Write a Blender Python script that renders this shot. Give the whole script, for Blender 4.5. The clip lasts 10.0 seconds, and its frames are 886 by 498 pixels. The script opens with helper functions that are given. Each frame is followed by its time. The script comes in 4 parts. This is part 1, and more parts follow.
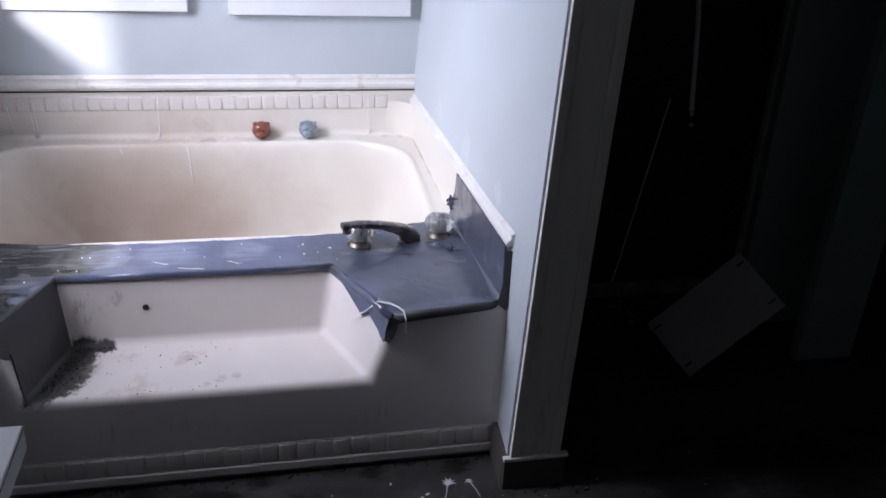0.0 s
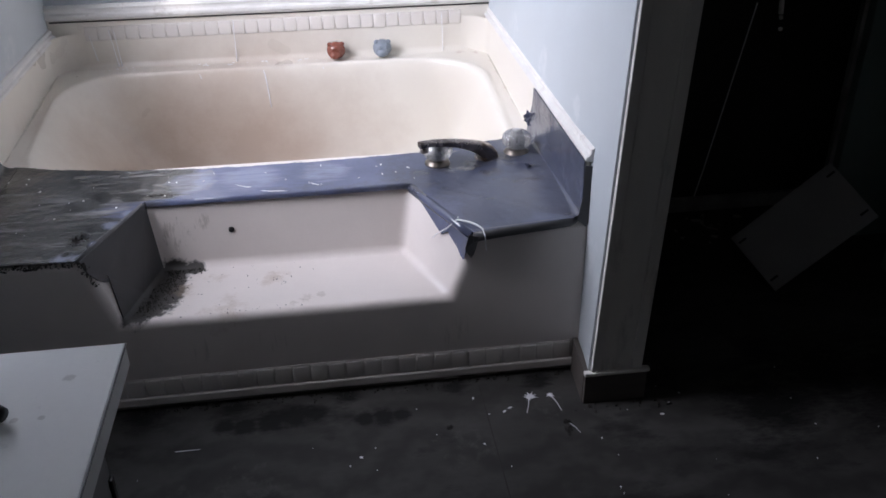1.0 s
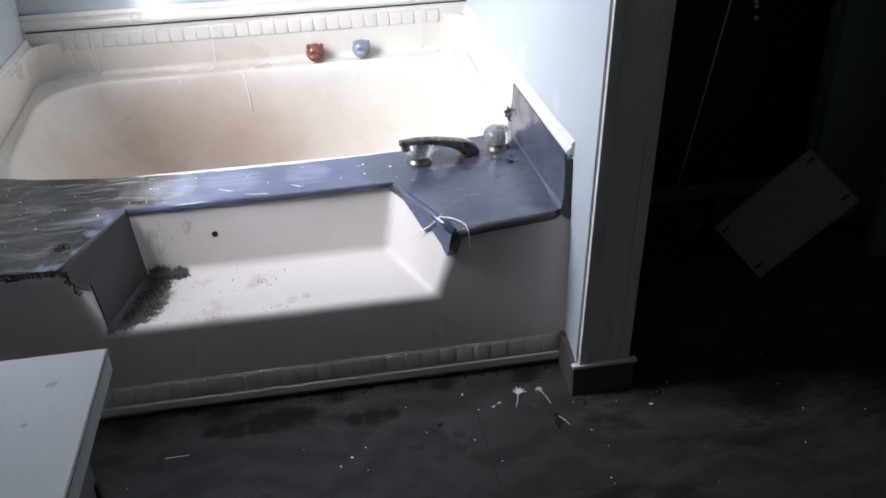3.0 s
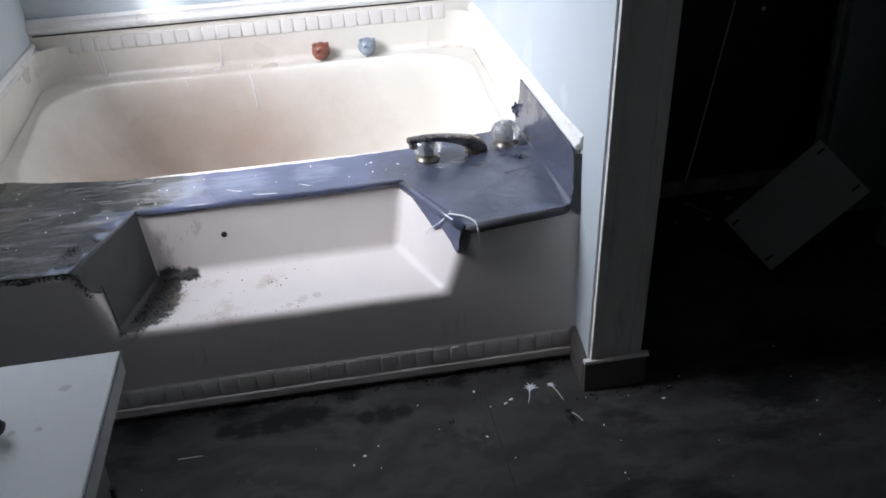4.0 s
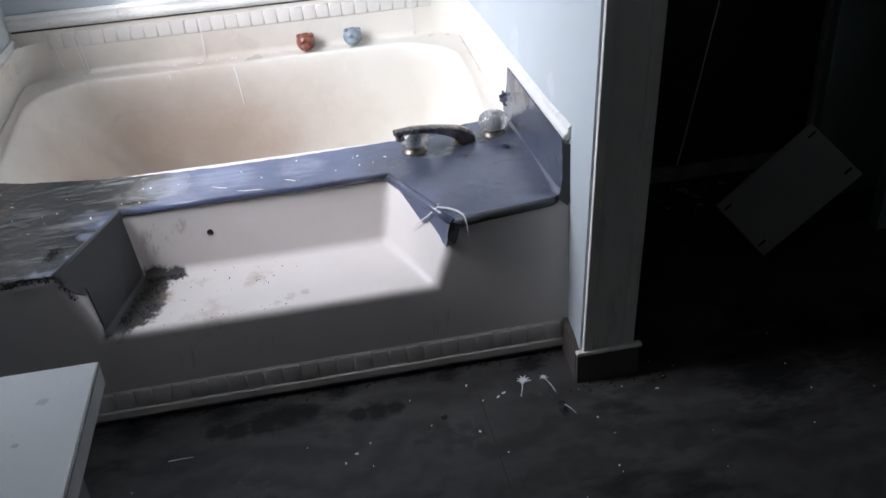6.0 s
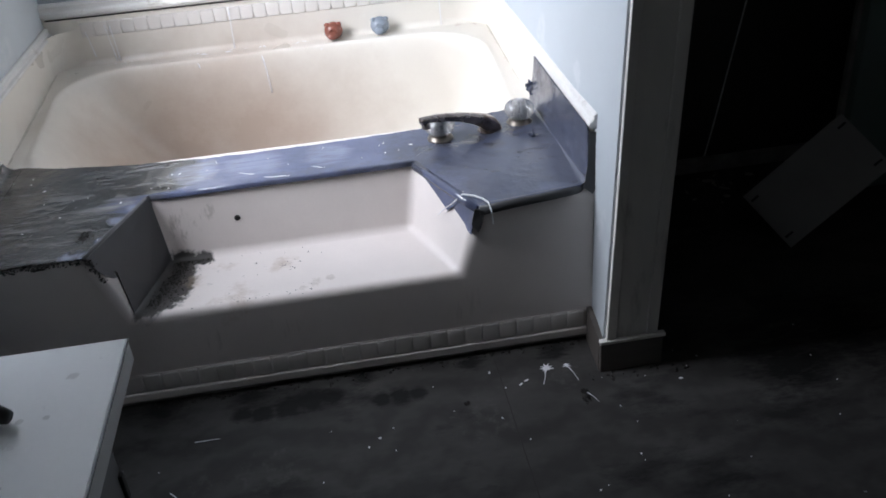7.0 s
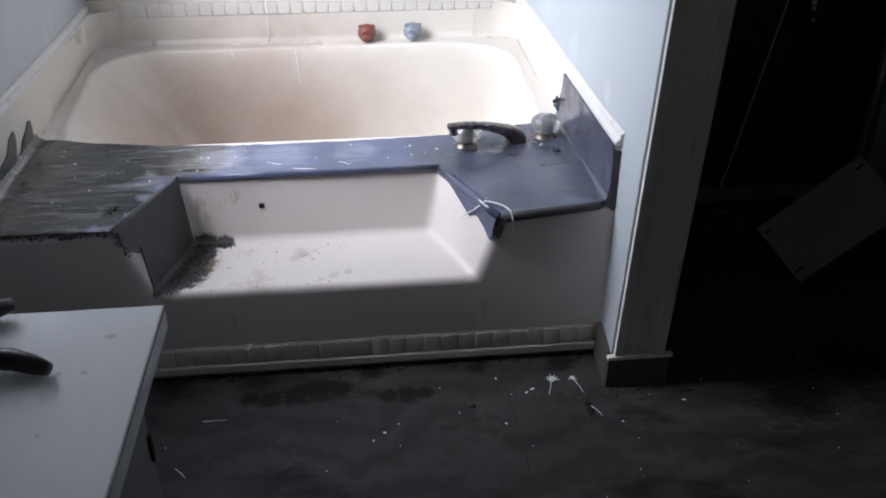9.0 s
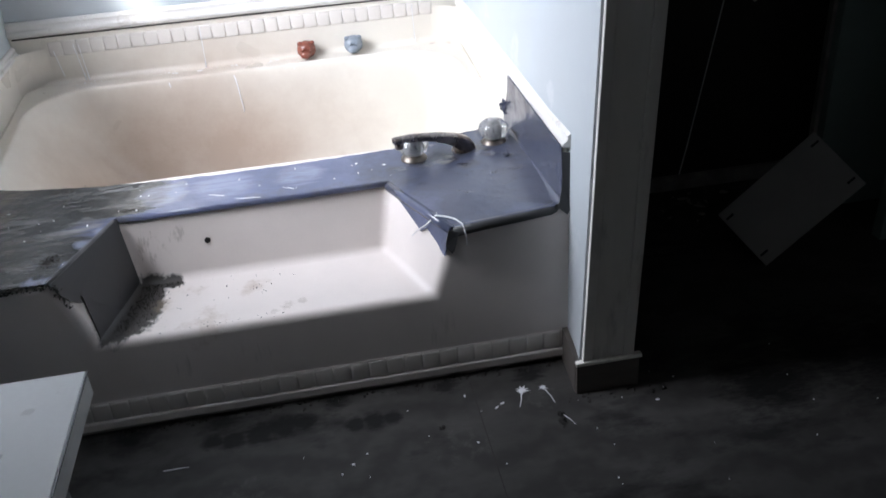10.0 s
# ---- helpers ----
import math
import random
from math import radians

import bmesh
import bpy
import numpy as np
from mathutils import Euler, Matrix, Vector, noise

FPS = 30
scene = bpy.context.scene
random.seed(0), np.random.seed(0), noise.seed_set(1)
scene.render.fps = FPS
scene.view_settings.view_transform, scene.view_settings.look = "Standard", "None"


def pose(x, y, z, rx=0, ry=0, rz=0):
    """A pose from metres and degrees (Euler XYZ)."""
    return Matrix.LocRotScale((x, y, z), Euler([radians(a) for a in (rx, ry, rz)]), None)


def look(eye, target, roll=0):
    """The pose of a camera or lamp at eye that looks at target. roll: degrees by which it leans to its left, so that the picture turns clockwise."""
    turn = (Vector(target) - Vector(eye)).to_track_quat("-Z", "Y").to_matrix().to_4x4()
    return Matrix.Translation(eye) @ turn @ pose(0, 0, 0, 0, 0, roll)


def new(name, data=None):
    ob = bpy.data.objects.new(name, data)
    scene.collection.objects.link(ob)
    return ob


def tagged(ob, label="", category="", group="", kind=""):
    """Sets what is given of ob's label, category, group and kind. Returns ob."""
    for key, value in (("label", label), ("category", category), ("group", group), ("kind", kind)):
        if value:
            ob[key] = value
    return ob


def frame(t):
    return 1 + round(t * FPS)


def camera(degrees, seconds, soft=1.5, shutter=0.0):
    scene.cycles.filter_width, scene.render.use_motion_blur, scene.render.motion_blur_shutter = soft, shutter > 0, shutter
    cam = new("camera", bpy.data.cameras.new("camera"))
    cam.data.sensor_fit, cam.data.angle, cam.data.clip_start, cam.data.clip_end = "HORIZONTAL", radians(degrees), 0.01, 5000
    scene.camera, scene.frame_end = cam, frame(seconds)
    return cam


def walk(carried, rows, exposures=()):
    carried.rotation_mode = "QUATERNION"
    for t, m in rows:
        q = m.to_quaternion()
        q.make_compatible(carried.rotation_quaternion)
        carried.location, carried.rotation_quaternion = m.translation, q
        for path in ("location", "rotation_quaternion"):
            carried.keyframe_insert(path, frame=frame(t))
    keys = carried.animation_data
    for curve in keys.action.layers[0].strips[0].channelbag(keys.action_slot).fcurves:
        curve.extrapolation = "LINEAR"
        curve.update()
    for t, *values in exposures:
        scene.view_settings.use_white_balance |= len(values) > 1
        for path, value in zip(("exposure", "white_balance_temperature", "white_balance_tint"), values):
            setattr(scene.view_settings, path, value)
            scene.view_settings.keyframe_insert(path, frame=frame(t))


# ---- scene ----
cam = camera(53.9, 10.0, soft=1.6, shutter=0.4)

PATH = [
    (0, (-0.531, -1.617, 1.352), (-0.114, 0.157, 0.529), 2.9),
    (0.3, (-0.526, -1.617, 1.350), (-0.144, 0.163, 0.523), 1.6),
    (0.5, (-0.526, -1.62, 1.353), (-0.213, 0.157, 0.491), 0.8),
    (0.8, (-0.531, -1.621, 1.353), (-0.288, 0.138, 0.432), -0.3),
    (1, (-0.536, -1.616, 1.351), (-0.303, 0.104, 0.358), -0.7),
    (1.5, (-0.526, -1.624, 1.351), (-0.25, 0.086, 0.351), -0.4),
    (2, (-0.521, -1.623, 1.35), (-0.235, 0.084, 0.348), -0.8),
    (2.5, (-0.523, -1.624, 1.346), (-0.257, 0.094, 0.356), -1.6),
    (4, (-0.53, -1.618, 1.344), (-0.29, 0.098, 0.346), -3.3),
    (4.2, (-0.528, -1.619, 1.350), (-0.330, 0.107, 0.359), -3.2),
    (4.5, (-0.531, -1.617, 1.353), (-0.334, 0.11, 0.363), -2.9),
    (5, (-0.51, -1.608, 1.357), (-0.278, 0.11, 0.36), -3.8),
    (6.5, (-0.511, -1.587, 1.345), (-0.267, 0.104, 0.306), -4.4),
    (7, (-0.511, -1.605, 1.341), (-0.325, 0.094, 0.303), -4.8),
    (7.2, (-0.535, -1.604, 1.331), (-0.373, 0.108, 0.306), -2.3),
    (7.3, (-0.551, -1.612, 1.330), (-0.405, 0.113, 0.319), -0.6),
    (7.5, (-0.57, -1.631, 1.338), (-0.483, 0.109, 0.356), 1.8),
    (8, (-0.579, -1.654, 1.34), (-0.499, 0.088, 0.361), 2.3),
    (8.5, (-0.576, -1.655, 1.338), (-0.438, 0.07, 0.337), 2.7),
    (9, (-0.557, -1.641, 1.34), (-0.369, 0.074, 0.329), 0.1),
    (9.3, (-0.530, -1.628, 1.345), (-0.334, 0.083, 0.328), -3.0),
    (9.5, (-0.518, -1.613, 1.347), (-0.297, 0.085, 0.315), -4.0),
    (9.7, (-0.513, -1.594, 1.338), (-0.268, 0.099, 0.303), -3.8),
    (10, (-0.496, -1.579, 1.34), (-0.257, 0.13, 0.328), -4.3),
]
EXPOSURES = [(0, -0.10, 6150, 19), (0.5, -0.15, 6265, 17), (1, -0.07, 6410, 16), (1.5, 0.20, 6360, 13), (2.5, 0.35, 6370, 11), (4, 0.25, 6310, 10), (4.5, 0.10, 6280, 10), (5, 0.10, 6310, 10), (6.5, 0.18, 6350, 10),
             (7, 0.17, 6350, 10), (7.5, 0.23, 6360, 11), (8, -0.06, 6380, 12), (8.5, 0.10, 6380, 12), (9, 0.12, 6380, 12), (9.5, 0.18, 6390, 11), (10, 0.35, 6410, 10)]
walk(cam, [(t, look(eye, target, roll)) for t, eye, target, roll in PATH], EXPOSURES)

# ---- world, lights ----
world = bpy.data.worlds.new("world")
scene.world = world
world.use_nodes = True
wn = world.node_tree.nodes
sky = wn.new("ShaderNodeTexSky")
sky.sky_type, sky.sun_disc = "NISHITA", False
sky.sun_elevation, sky.sun_rotation = radians(16.5), radians(199)
wn["Background"].inputs["Strength"].default_value = 0.1
world.node_tree.links.new(sky.outputs[0], wn["Background"].inputs["Color"])

# soft daylight in the opening of the window in the wall beside the tub
WIN_Y0, WIN_Y1, WIN_Z0, WIN_Z1 = -0.16, 0.74, 0.99, 1.75
day = bpy.data.lights.new("window_daylight", "AREA")
day.shape, day.size, day.size_y = "RECTANGLE", WIN_Y1 - WIN_Y0, WIN_Z1 - WIN_Z0
day.energy, day.color, day.spread = 12.2, (0.80, 0.87, 1.0), radians(154)
new("window_daylight", day).matrix_world = look((-1.46, (WIN_Y0 + WIN_Y1) / 2, (WIN_Z0 + WIN_Z1) / 2), (0.0, 0.30, 1.0))
# the bright high part of the sky, falling steeply through the same window
high = bpy.data.lights.new("bright_sky", "AREA")
high.shape, high.size, high.size_y = "RECTANGLE", 1.5, 0.9
high.energy, high.color = 44, (0.885, 0.90, 0.975)
new("bright_sky", high).matrix_world = look((-2.50, -0.45, 2.60), (-0.45, 0.50, 0.42))
# added lamp in the same window, aimed to brighten the tub's back right
fill = bpy.data.lights.new("window_fill", "AREA")
fill.shape, fill.size, fill.size_y = "RECTANGLE", WIN_Y1 - WIN_Y0, WIN_Z1 - WIN_Z0
fill.energy, fill.color, fill.spread = 7, (0.885, 0.90, 0.975), radians(92)
new("window_fill", fill).matrix_world = look((-1.45, (WIN_Y0 + WIN_Y1) / 2, (WIN_Z0 + WIN_Z1) / 2), (-0.22, 0.95, 0.44))
# low hazy sun that slants through the same window
sun = bpy.data.lights.new("sun", "SUN")
sun.energy, sun.angle, sun.color = 5, radians(5), (1.0, 0.97, 0.93)
new("sun", sun).matrix_world = look((0, 0, 0), (0.39, 1.0, -0.32))


# ---- materials ----
def mat(name, base, rough=0.5, metal=0.0, vary=0.12, scale=6.0, fine=90.0, bump=0.15, depth=0.002,
        stain=None, stain_amount=0.0, stain_scale=5.0, spec=0.5, trans=0.0, coat=0.0, stretch=(1, 1, 1), crease=0.0):
    """A surface with broad and fine variation, relief and, where given, stains of another colour."""
    m = bpy.data.materials.new(name)
    m.use_nodes = True
    nt = m.node_tree
    n, link = nt.nodes, nt.links.new
    b = n["Principled BSDF"]
    b.inputs["Metallic"].default_value = metal
    b.inputs["Specular IOR Level"].default_value = spec
    b.inputs["Transmission Weight"].default_value = trans
    b.inputs["Coat Weight"].default_value = coat
    tc = n.new("ShaderNodeTexCoord")
    mp = n.new("ShaderNodeMapping")
    mp.inputs["Scale"].default_value = stretch
    link(tc.outputs["Object"], mp.inputs["Vector"])

    def tex(s, detail=4.0, rgh=0.6):
        t = n.new("ShaderNodeTexNoise")
        t.inputs["Scale"].default_value, t.inputs["Detail"].default_value, t.inputs["Roughness"].default_value = s, detail, rgh
        link(mp.outputs[0], t.inputs["Vector"])
        return t.outputs["Fac"]

    def ramp(src, lo, hi, a, z):
        r = n.new("ShaderNodeMapRange")
        r.inputs[1].default_value, r.inputs[2].default_value, r.inputs[3].default_value, r.inputs[4].default_value = lo, hi, a, z
        link(src, r.inputs[0])
        return r.outputs[0]

    def mix(fac, a, c, mode="MIX"):
        x = n.new("ShaderNodeMix")
        x.data_type, x.blend_type = "RGBA", mode
        for sock, val in ((x.inputs[0], fac), (x.inputs[6], a), (x.inputs[7], c)):
            if isinstance(val, (tuple, float, int)):
                sock.default_value = val
            else:
                link(val, sock)
        return x.outputs[2]

    broad, small = tex(scale), tex(fine, 3.0)
    col = mix(ramp(broad, 0.3, 0.7, 0, 1), tuple(c * (1 - vary) for c in base) + (1,), tuple(min(1, c * (1 + vary)) for c in base) + (1,))
    col = mix(ramp(small, 0.35, 0.65, 0, 0.35 * min(1, vary * 4)), col, tuple(c * 0.8 for c in base) + (1,))
    if stain:
        mask = ramp(tex(stain_scale, 8.0, 0.68), 0.62 - 0.25 * stain_amount, 0.74 - 0.2 * stain_amount, 0, 0.85)
        col = mix(mask, col, tuple(stain) + (1,))
    link(col, b.inputs["Base Color"])
    link(ramp(broad, 0.3, 0.7, rough * 0.85, min(1, rough * 1.15)), b.inputs["Roughness"])
    bp = n.new("ShaderNodeBump")
    bp.inputs["Strength"].default_value, bp.inputs["Distance"].default_value = bump, depth
    height = small
    if crease:
        ad = n.new("ShaderNodeMath")
        ad.operation = "MULTIPLY_ADD"
        ad.inputs[1].default_value = crease
        link(tex(11, 2.0, 0.4), ad.inputs[0])
        link(small, ad.inputs[2])
        height = ad.outputs[0]
    link(height, bp.inputs["Height"])
    link(bp.outputs[0], b.inputs["Normal"])
    return m


def masked(m, colour, where, soft, rough=None, amount=0.9, nscale=14.0, stretch=(1, 1, 1), cut=0.5, width=0.16):
    """Adds stains and painted tones to a material: round places (x, y, z, radius), broken up by noise."""
    nt = m.node_tree
    n, link = nt.nodes, nt.links.new
    b = n["Principled BSDF"]
    tc = n.new("ShaderNodeTexCoord")
    mp = n.new("ShaderNodeMapping")
    mp.inputs["Scale"].default_value = stretch
    link(tc.outputs["Object"], mp.inputs["Vector"])
    noi = n.new("ShaderNodeTexNoise")
    noi.inputs["Scale"].default_value, noi.inputs["Detail"].default_value, noi.inputs["Roughness"].default_value = nscale, 8, 0.7
    link(mp.outputs[0], noi.inputs["Vector"])
    best = None
    for x, y, z, r in where:
        d = n.new("ShaderNodeVectorMath")
        d.operation = "DISTANCE"
        d.inputs[1].default_value = (x, y, z)
        link(tc.outputs["Object"], d.inputs[0])
        f = n.new("ShaderNodeMapRange")
        f.inputs[1].default_value, f.inputs[2].default_value, f.inputs[3].default_value, f.inputs[4].default_value = r * (1 - soft), r * (1 + soft), 1, 0
        link(d.outputs["Value"], f.inputs[0])
        if best is None:
            best = f.outputs[0]
        else:
            mx = n.new("ShaderNodeMath")
            mx.operation = "MAXIMUM"
            link(best, mx.inputs[0])
            link(f.outputs[0], mx.inputs[1])
            best = mx.outputs[0]
    add = n.new("ShaderNodeMath")
    add.operation = "ADD"
    link(best, add.inputs[0])
    link(noi.outputs["Fac"], add.inputs[1])
    r = n.new("ShaderNodeMapRange")
    r.inputs[1].default_value, r.inputs[2].default_value, r.inputs[3].default_value, r.inputs[4].default_value = 0.5 + cut, 0.5 + cut + width, 0, amount
    link(add.outputs[0], r.inputs[0])
    old = b.inputs["Base Color"].links[0].from_socket
    x = n.new("ShaderNodeMix")
    x.data_type = "RGBA"
    link(r.outputs[0], x.inputs[0])
    link(old, x.inputs[6])
    x.inputs[7].default_value = tuple(colour) + (1,)
    link(x.outputs[2], b.inputs["Base Color"])
    return m


WALL = mat("white_wall_paint", (0.535, 0.575, 0.60), 0.55, vary=0.05, scale=3, fine=160, bump=0.12)
ROOM = mat("room_paint", (0.46, 0.44, 0.41), 0.7, vary=0.08, scale=2, fine=120)
CEIL = mat("ceiling_paint", (0.48, 0.465, 0.44), 0.8, vary=0.06, scale=2, fine=120)
# near-black colour puts the side room's darkness into its walls
DARKWALL = mat("unlit_wall_black", (0.035, 0.034, 0.033), 0.7, vary=0.2, scale=4)
TRIM = mat("scuffed_trim_paint", (0.84, 0.81, 0.76), 0.5, vary=0.1, scale=5, fine=60, stain=(0.42, 0.40, 0.37), stain_amount=0.2, stain_scale=7, stretch=(1, 1, 0.25))
ACRYL = mat("almond_acrylic", (0.78, 0.735, 0.66), 0.3, vary=0.02, scale=2, fine=200, bump=0.0)
TILE = mat("almond_tile_relief", (0.735, 0.69, 0.645), 0.3, vary=0.06, scale=8, fine=150, bump=0.05)
CAP = mat("white_cap_moulding", (0.78, 0.76, 0.73), 0.4, vary=0.08, scale=9, fine=80, stain=(0.42, 0.36, 0.31), stain_amount=0.15, stain_scale=9)
APRON = mat("almond_apron_acrylic", (0.745, 0.683, 0.645), 0.35, vary=0.06, scale=3, fine=160, bump=0.05)
TAPE = mat("blue_grey_vinyl", (0.115, 0.133, 0.222), 0.21, spec=0.95, vary=0.18, scale=7, fine=45, bump=0.42, depth=0.004, crease=4.5, stain=(0.09, 0.09, 0.10), stain_amount=0.3, stain_scale=6)
# dark grey vinyl; doubles as the shaded tone of the downturned front lip
GREYSHADE = mat("dark_grey_shaded_vinyl", (0.06, 0.06, 0.063), 0.5, vary=0.12, scale=6, fine=60)
FLOOR = mat("dark_plywood_floor", (0.067, 0.064, 0.061), 0.75, spec=0.25, vary=0.3, scale=4, fine=40, bump=0.35, stain=(0.012, 0.012, 0.012), stain_amount=0.35, stain_scale=3.5, stretch=(1, 2.2, 1))
BASEB = mat("dark_wood_baseboard", (0.11, 0.095, 0.085), 0.55, vary=0.25, scale=9, fine=70, stretch=(0.3, 1, 2))
LAMINATE = mat("pale_grey_laminate", (0.82, 0.82, 0.805), 0.5, vary=0.05, scale=5, fine=120, bump=0.05, stain=(0.46, 0.46, 0.46), stain_amount=-0.1, stain_scale=14)
CABINET = mat("grey_cabinet_side", (0.24, 0.24, 0.24), 0.6, vary=0.1, scale=4)
STRIP = mat("grey_torn_strip", (0.14, 0.137, 0.132), 0.7, vary=0.3, scale=14, fine=60, bump=0.4)
BLACK = mat("black_rubber", (0.012, 0.012, 0.013), 0.35, vary=0.15, scale=20)
STEEL = mat("worn_steel", (0.55, 0.55, 0.56), 0.3, metal=1.0, vary=0.15, scale=30)
BRONZE = mat("tarnished_chrome", (0.23, 0.20, 0.185), 0.27, metal=0.9, vary=0.35, scale=25, stain=(0.10, 0.065, 0.045), stain_amount=0.5, stain_scale=22)
STEM = mat("corroded_stem", (0.38, 0.37, 0.36), 0.3, metal=0.8, vary=0.4, scale=60)
BRASS = mat("tarnished_brass", (0.15, 0.13, 0.11), 0.35, metal=0.8, vary=0.3, scale=40)
CRYSTAL = mat("clear_acrylic", (0.95, 0.95, 0.94), 0.14, trans=0.82, vary=0.01, bump=0.0)
REDC = mat("red_brown_glaze", (0.24, 0.08, 0.055), 0.25, vary=0.25, scale=60)
BLUEC = mat("blue_grey_glaze", (0.25, 0.285, 0.33), 0.25, vary=0.2, scale=60)
PAINT = mat("white_paint_splash", (0.82, 0.82, 0.84), 0.5, vary=0.04)
GRIME = mat("black_grime", (0.03, 0.027, 0.024), 0.8, vary=0.4, scale=60, fine=200, bump=0.6)
TOE = mat("dirty_plywood_toe_board", (0.25, 0.24, 0.225), 0.8, vary=0.5, scale=9, fine=70, bump=0.5, stain=(0.05, 0.047, 0.044), stain_amount=0.35, stain_scale=10)
DIRTY = mat("dirty_board", (0.28, 0.265, 0.25), 0.8, vary=0.5, scale=12, fine=70, bump=0.5)
GREEN = mat("grey_green_paint", (0.24, 0.31, 0.29), 0.6, vary=0.1, scale=4)
BOARD = mat("pale_grey_board", (0.36, 0.35, 0.34), 0.7, vary=0.08, scale=6)
PANEL = mat("white_board_paint", (0.80, 0.80, 0.82), 0.5, vary=0.04, scale=5)


def grain(m, scale=2.2, amount=0.42, dark=(0.02, 0.019, 0.018)):
    """Long wavy plywood grain over a material's colour."""
    nt = m.node_tree
    n, link = nt.nodes, nt.links.new
    tc = n.new("ShaderNodeTexCoord")
    wv = n.new("ShaderNodeTexWave")
    wv.bands_direction = "Y"
    for key, val in (("Scale", scale), ("Distortion", 14.0), ("Detail", 4.0), ("Detail Scale", 1.6), ("Detail Roughness", 0.6)):
        wv.inputs[key].default_value = val
    link(tc.outputs["Object"], wv.inputs["Vector"])
    b = n["Principled BSDF"]
    old = b.inputs["Base Color"].links[0].from_socket
    r = n.new("ShaderNodeMapRange")
    r.inputs[3].default_value, r.inputs[4].default_value = amount, 0
    link(wv.outputs["Fac"], r.inputs[0])
    x = n.new("ShaderNodeMix")
    x.data_type = "RGBA"
    link(r.outputs[0], x.inputs[0])
    link(old, x.inputs[6])
    x.inputs[7].default_value = dark + (1,)
    link(x.outputs[2], b.inputs["Base Color"])


grain(FLOOR)
# dirt, wear and painted light or shade, with places of their own
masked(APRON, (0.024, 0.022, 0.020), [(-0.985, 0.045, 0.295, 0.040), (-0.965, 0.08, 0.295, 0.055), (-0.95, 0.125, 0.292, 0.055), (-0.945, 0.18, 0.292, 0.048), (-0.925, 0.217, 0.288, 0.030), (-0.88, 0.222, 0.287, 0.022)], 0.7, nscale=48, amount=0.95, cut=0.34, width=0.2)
masked(APRON, (0.40, 0.30, 0.22), [(-0.90, 0.12, 0.293, 0.09), (-0.84, 0.17, 0.293, 0.08), (-0.69, 0.15, 0.293, 0.09), (-0.8, 0.03, 0.293, 0.12)], 0.9, nscale=30, amount=0.6, cut=0.84, width=0.3)
masked(APRON, (0.36, 0.30, 0.25), [(-0.62, 0.05, 0.293, 0.04), (-0.585, 0.06, 0.293, 0.03), (-0.65, 0.03, 0.293, 0.03)], 0.8, nscale=50, amount=0.4, cut=0.9)
masked(APRON, (0.25, 0.21, 0.17), [(-0.93, 0.245, 0.37, 0.12), (-0.85, 0.245, 0.40, 0.06)], 0.8, nscale=30, amount=0.6, stretch=(3, 1, 0.7), cut=0.95)
masked(APRON, (0.3, 0.27, 0.24), [(-0.70, 0.0, 0.22, 0.16), (-0.85, 0.0, 0.2, 0.14), (-0.3, 0, 0.2, 0.2)], 0.9, nscale=20, amount=0.4, stretch=(3, 1, 0.35), cut=1.02)
masked(ACRYL, (0.42, 0.27, 0.22), [(-0.10, 1.15, 0.482, 0.04), (-0.05, 1.13, 0.482, 0.035), (-0.02, 1.05, 0.482, 0.025), (-0.015, 0.95, 0.48, 0.02), (-0.012, 0.82, 0.475, 0.018)], 0.7, nscale=50, amount=0.6, cut=0.85)
# brown basin stain, made wider and stronger to paint in the basin's shade
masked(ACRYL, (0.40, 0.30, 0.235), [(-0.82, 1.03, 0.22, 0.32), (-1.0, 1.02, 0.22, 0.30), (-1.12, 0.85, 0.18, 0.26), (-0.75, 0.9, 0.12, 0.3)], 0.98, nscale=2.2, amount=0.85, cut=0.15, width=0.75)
LEFT = [(-1.22, 0.05, 0.455, 0.30), (-1.22, 0.40, 0.455, 0.30), (-1.00, 0.38, 0.455, 0.15)]
masked(TAPE, (0.085, 0.083, 0.080), LEFT, 0.45, nscale=11, stretch=(0.7, 5, 1), amount=0.95, cut=0.55, width=0.3)
masked(TAPE, (0.29, 0.285, 0.285), [(-1.20, 0.08, 0.455, 0.26), (-1.12, 0.38, 0.455, 0.28), (-0.92, 0.36, 0.455, 0.16)], 0.4, nscale=8, stretch=(1, 3.2, 1), amount=0.85, cut=0.92, width=0.22)
masked(TAPE, (0.018, 0.0175, 0.017), [(-1.20, 0.05, 0.455, 0.30), (-1.20, 0.40, 0.455, 0.30), (-0.98, 0.36, 0.455, 0.16)], 0.4, nscale=10, stretch=(0.8, 4.0, 1), amount=0.95, cut=0.84, width=0.18)
masked(TAPE, (0.34, 0.345, 0.36), [(-1.18, 0.12, 0.455, 0.26), (-1.1, 0.38, 0.455, 0.26), (-0.90, 0.36, 0.455, 0.13)], 0.5, nscale=20, stretch=(1, 4.5, 1), amount=0.6, cut=1.06, width=0.15)
masked(TAPE, (0.24, 0.26, 0.34), [(-1.10, 0.018, 0.457, 0.030), (-1.07, 0.012, 0.457, 0.025), (-1.025, 0.15, 0.457, 0.030), (-1.0, 0.20, 0.457, 0.025), (-1.05, 0.07, 0.457, 0.02)], 0.8, nscale=32, amount=0.8, cut=0.62, width=0.3)
masked(TAPE, (0.012, 0.012, 0.012), [(-1.085, 0.10, 0.457, 0.03), (-1.06, 0.13, 0.457, 0.022), (-0.93, 0.285, 0.457, 0.025), (-1.1, 0.03, 0.457, 0.02)], 0.9, nscale=38, amount=0.95, cut=0.62, width=0.35)
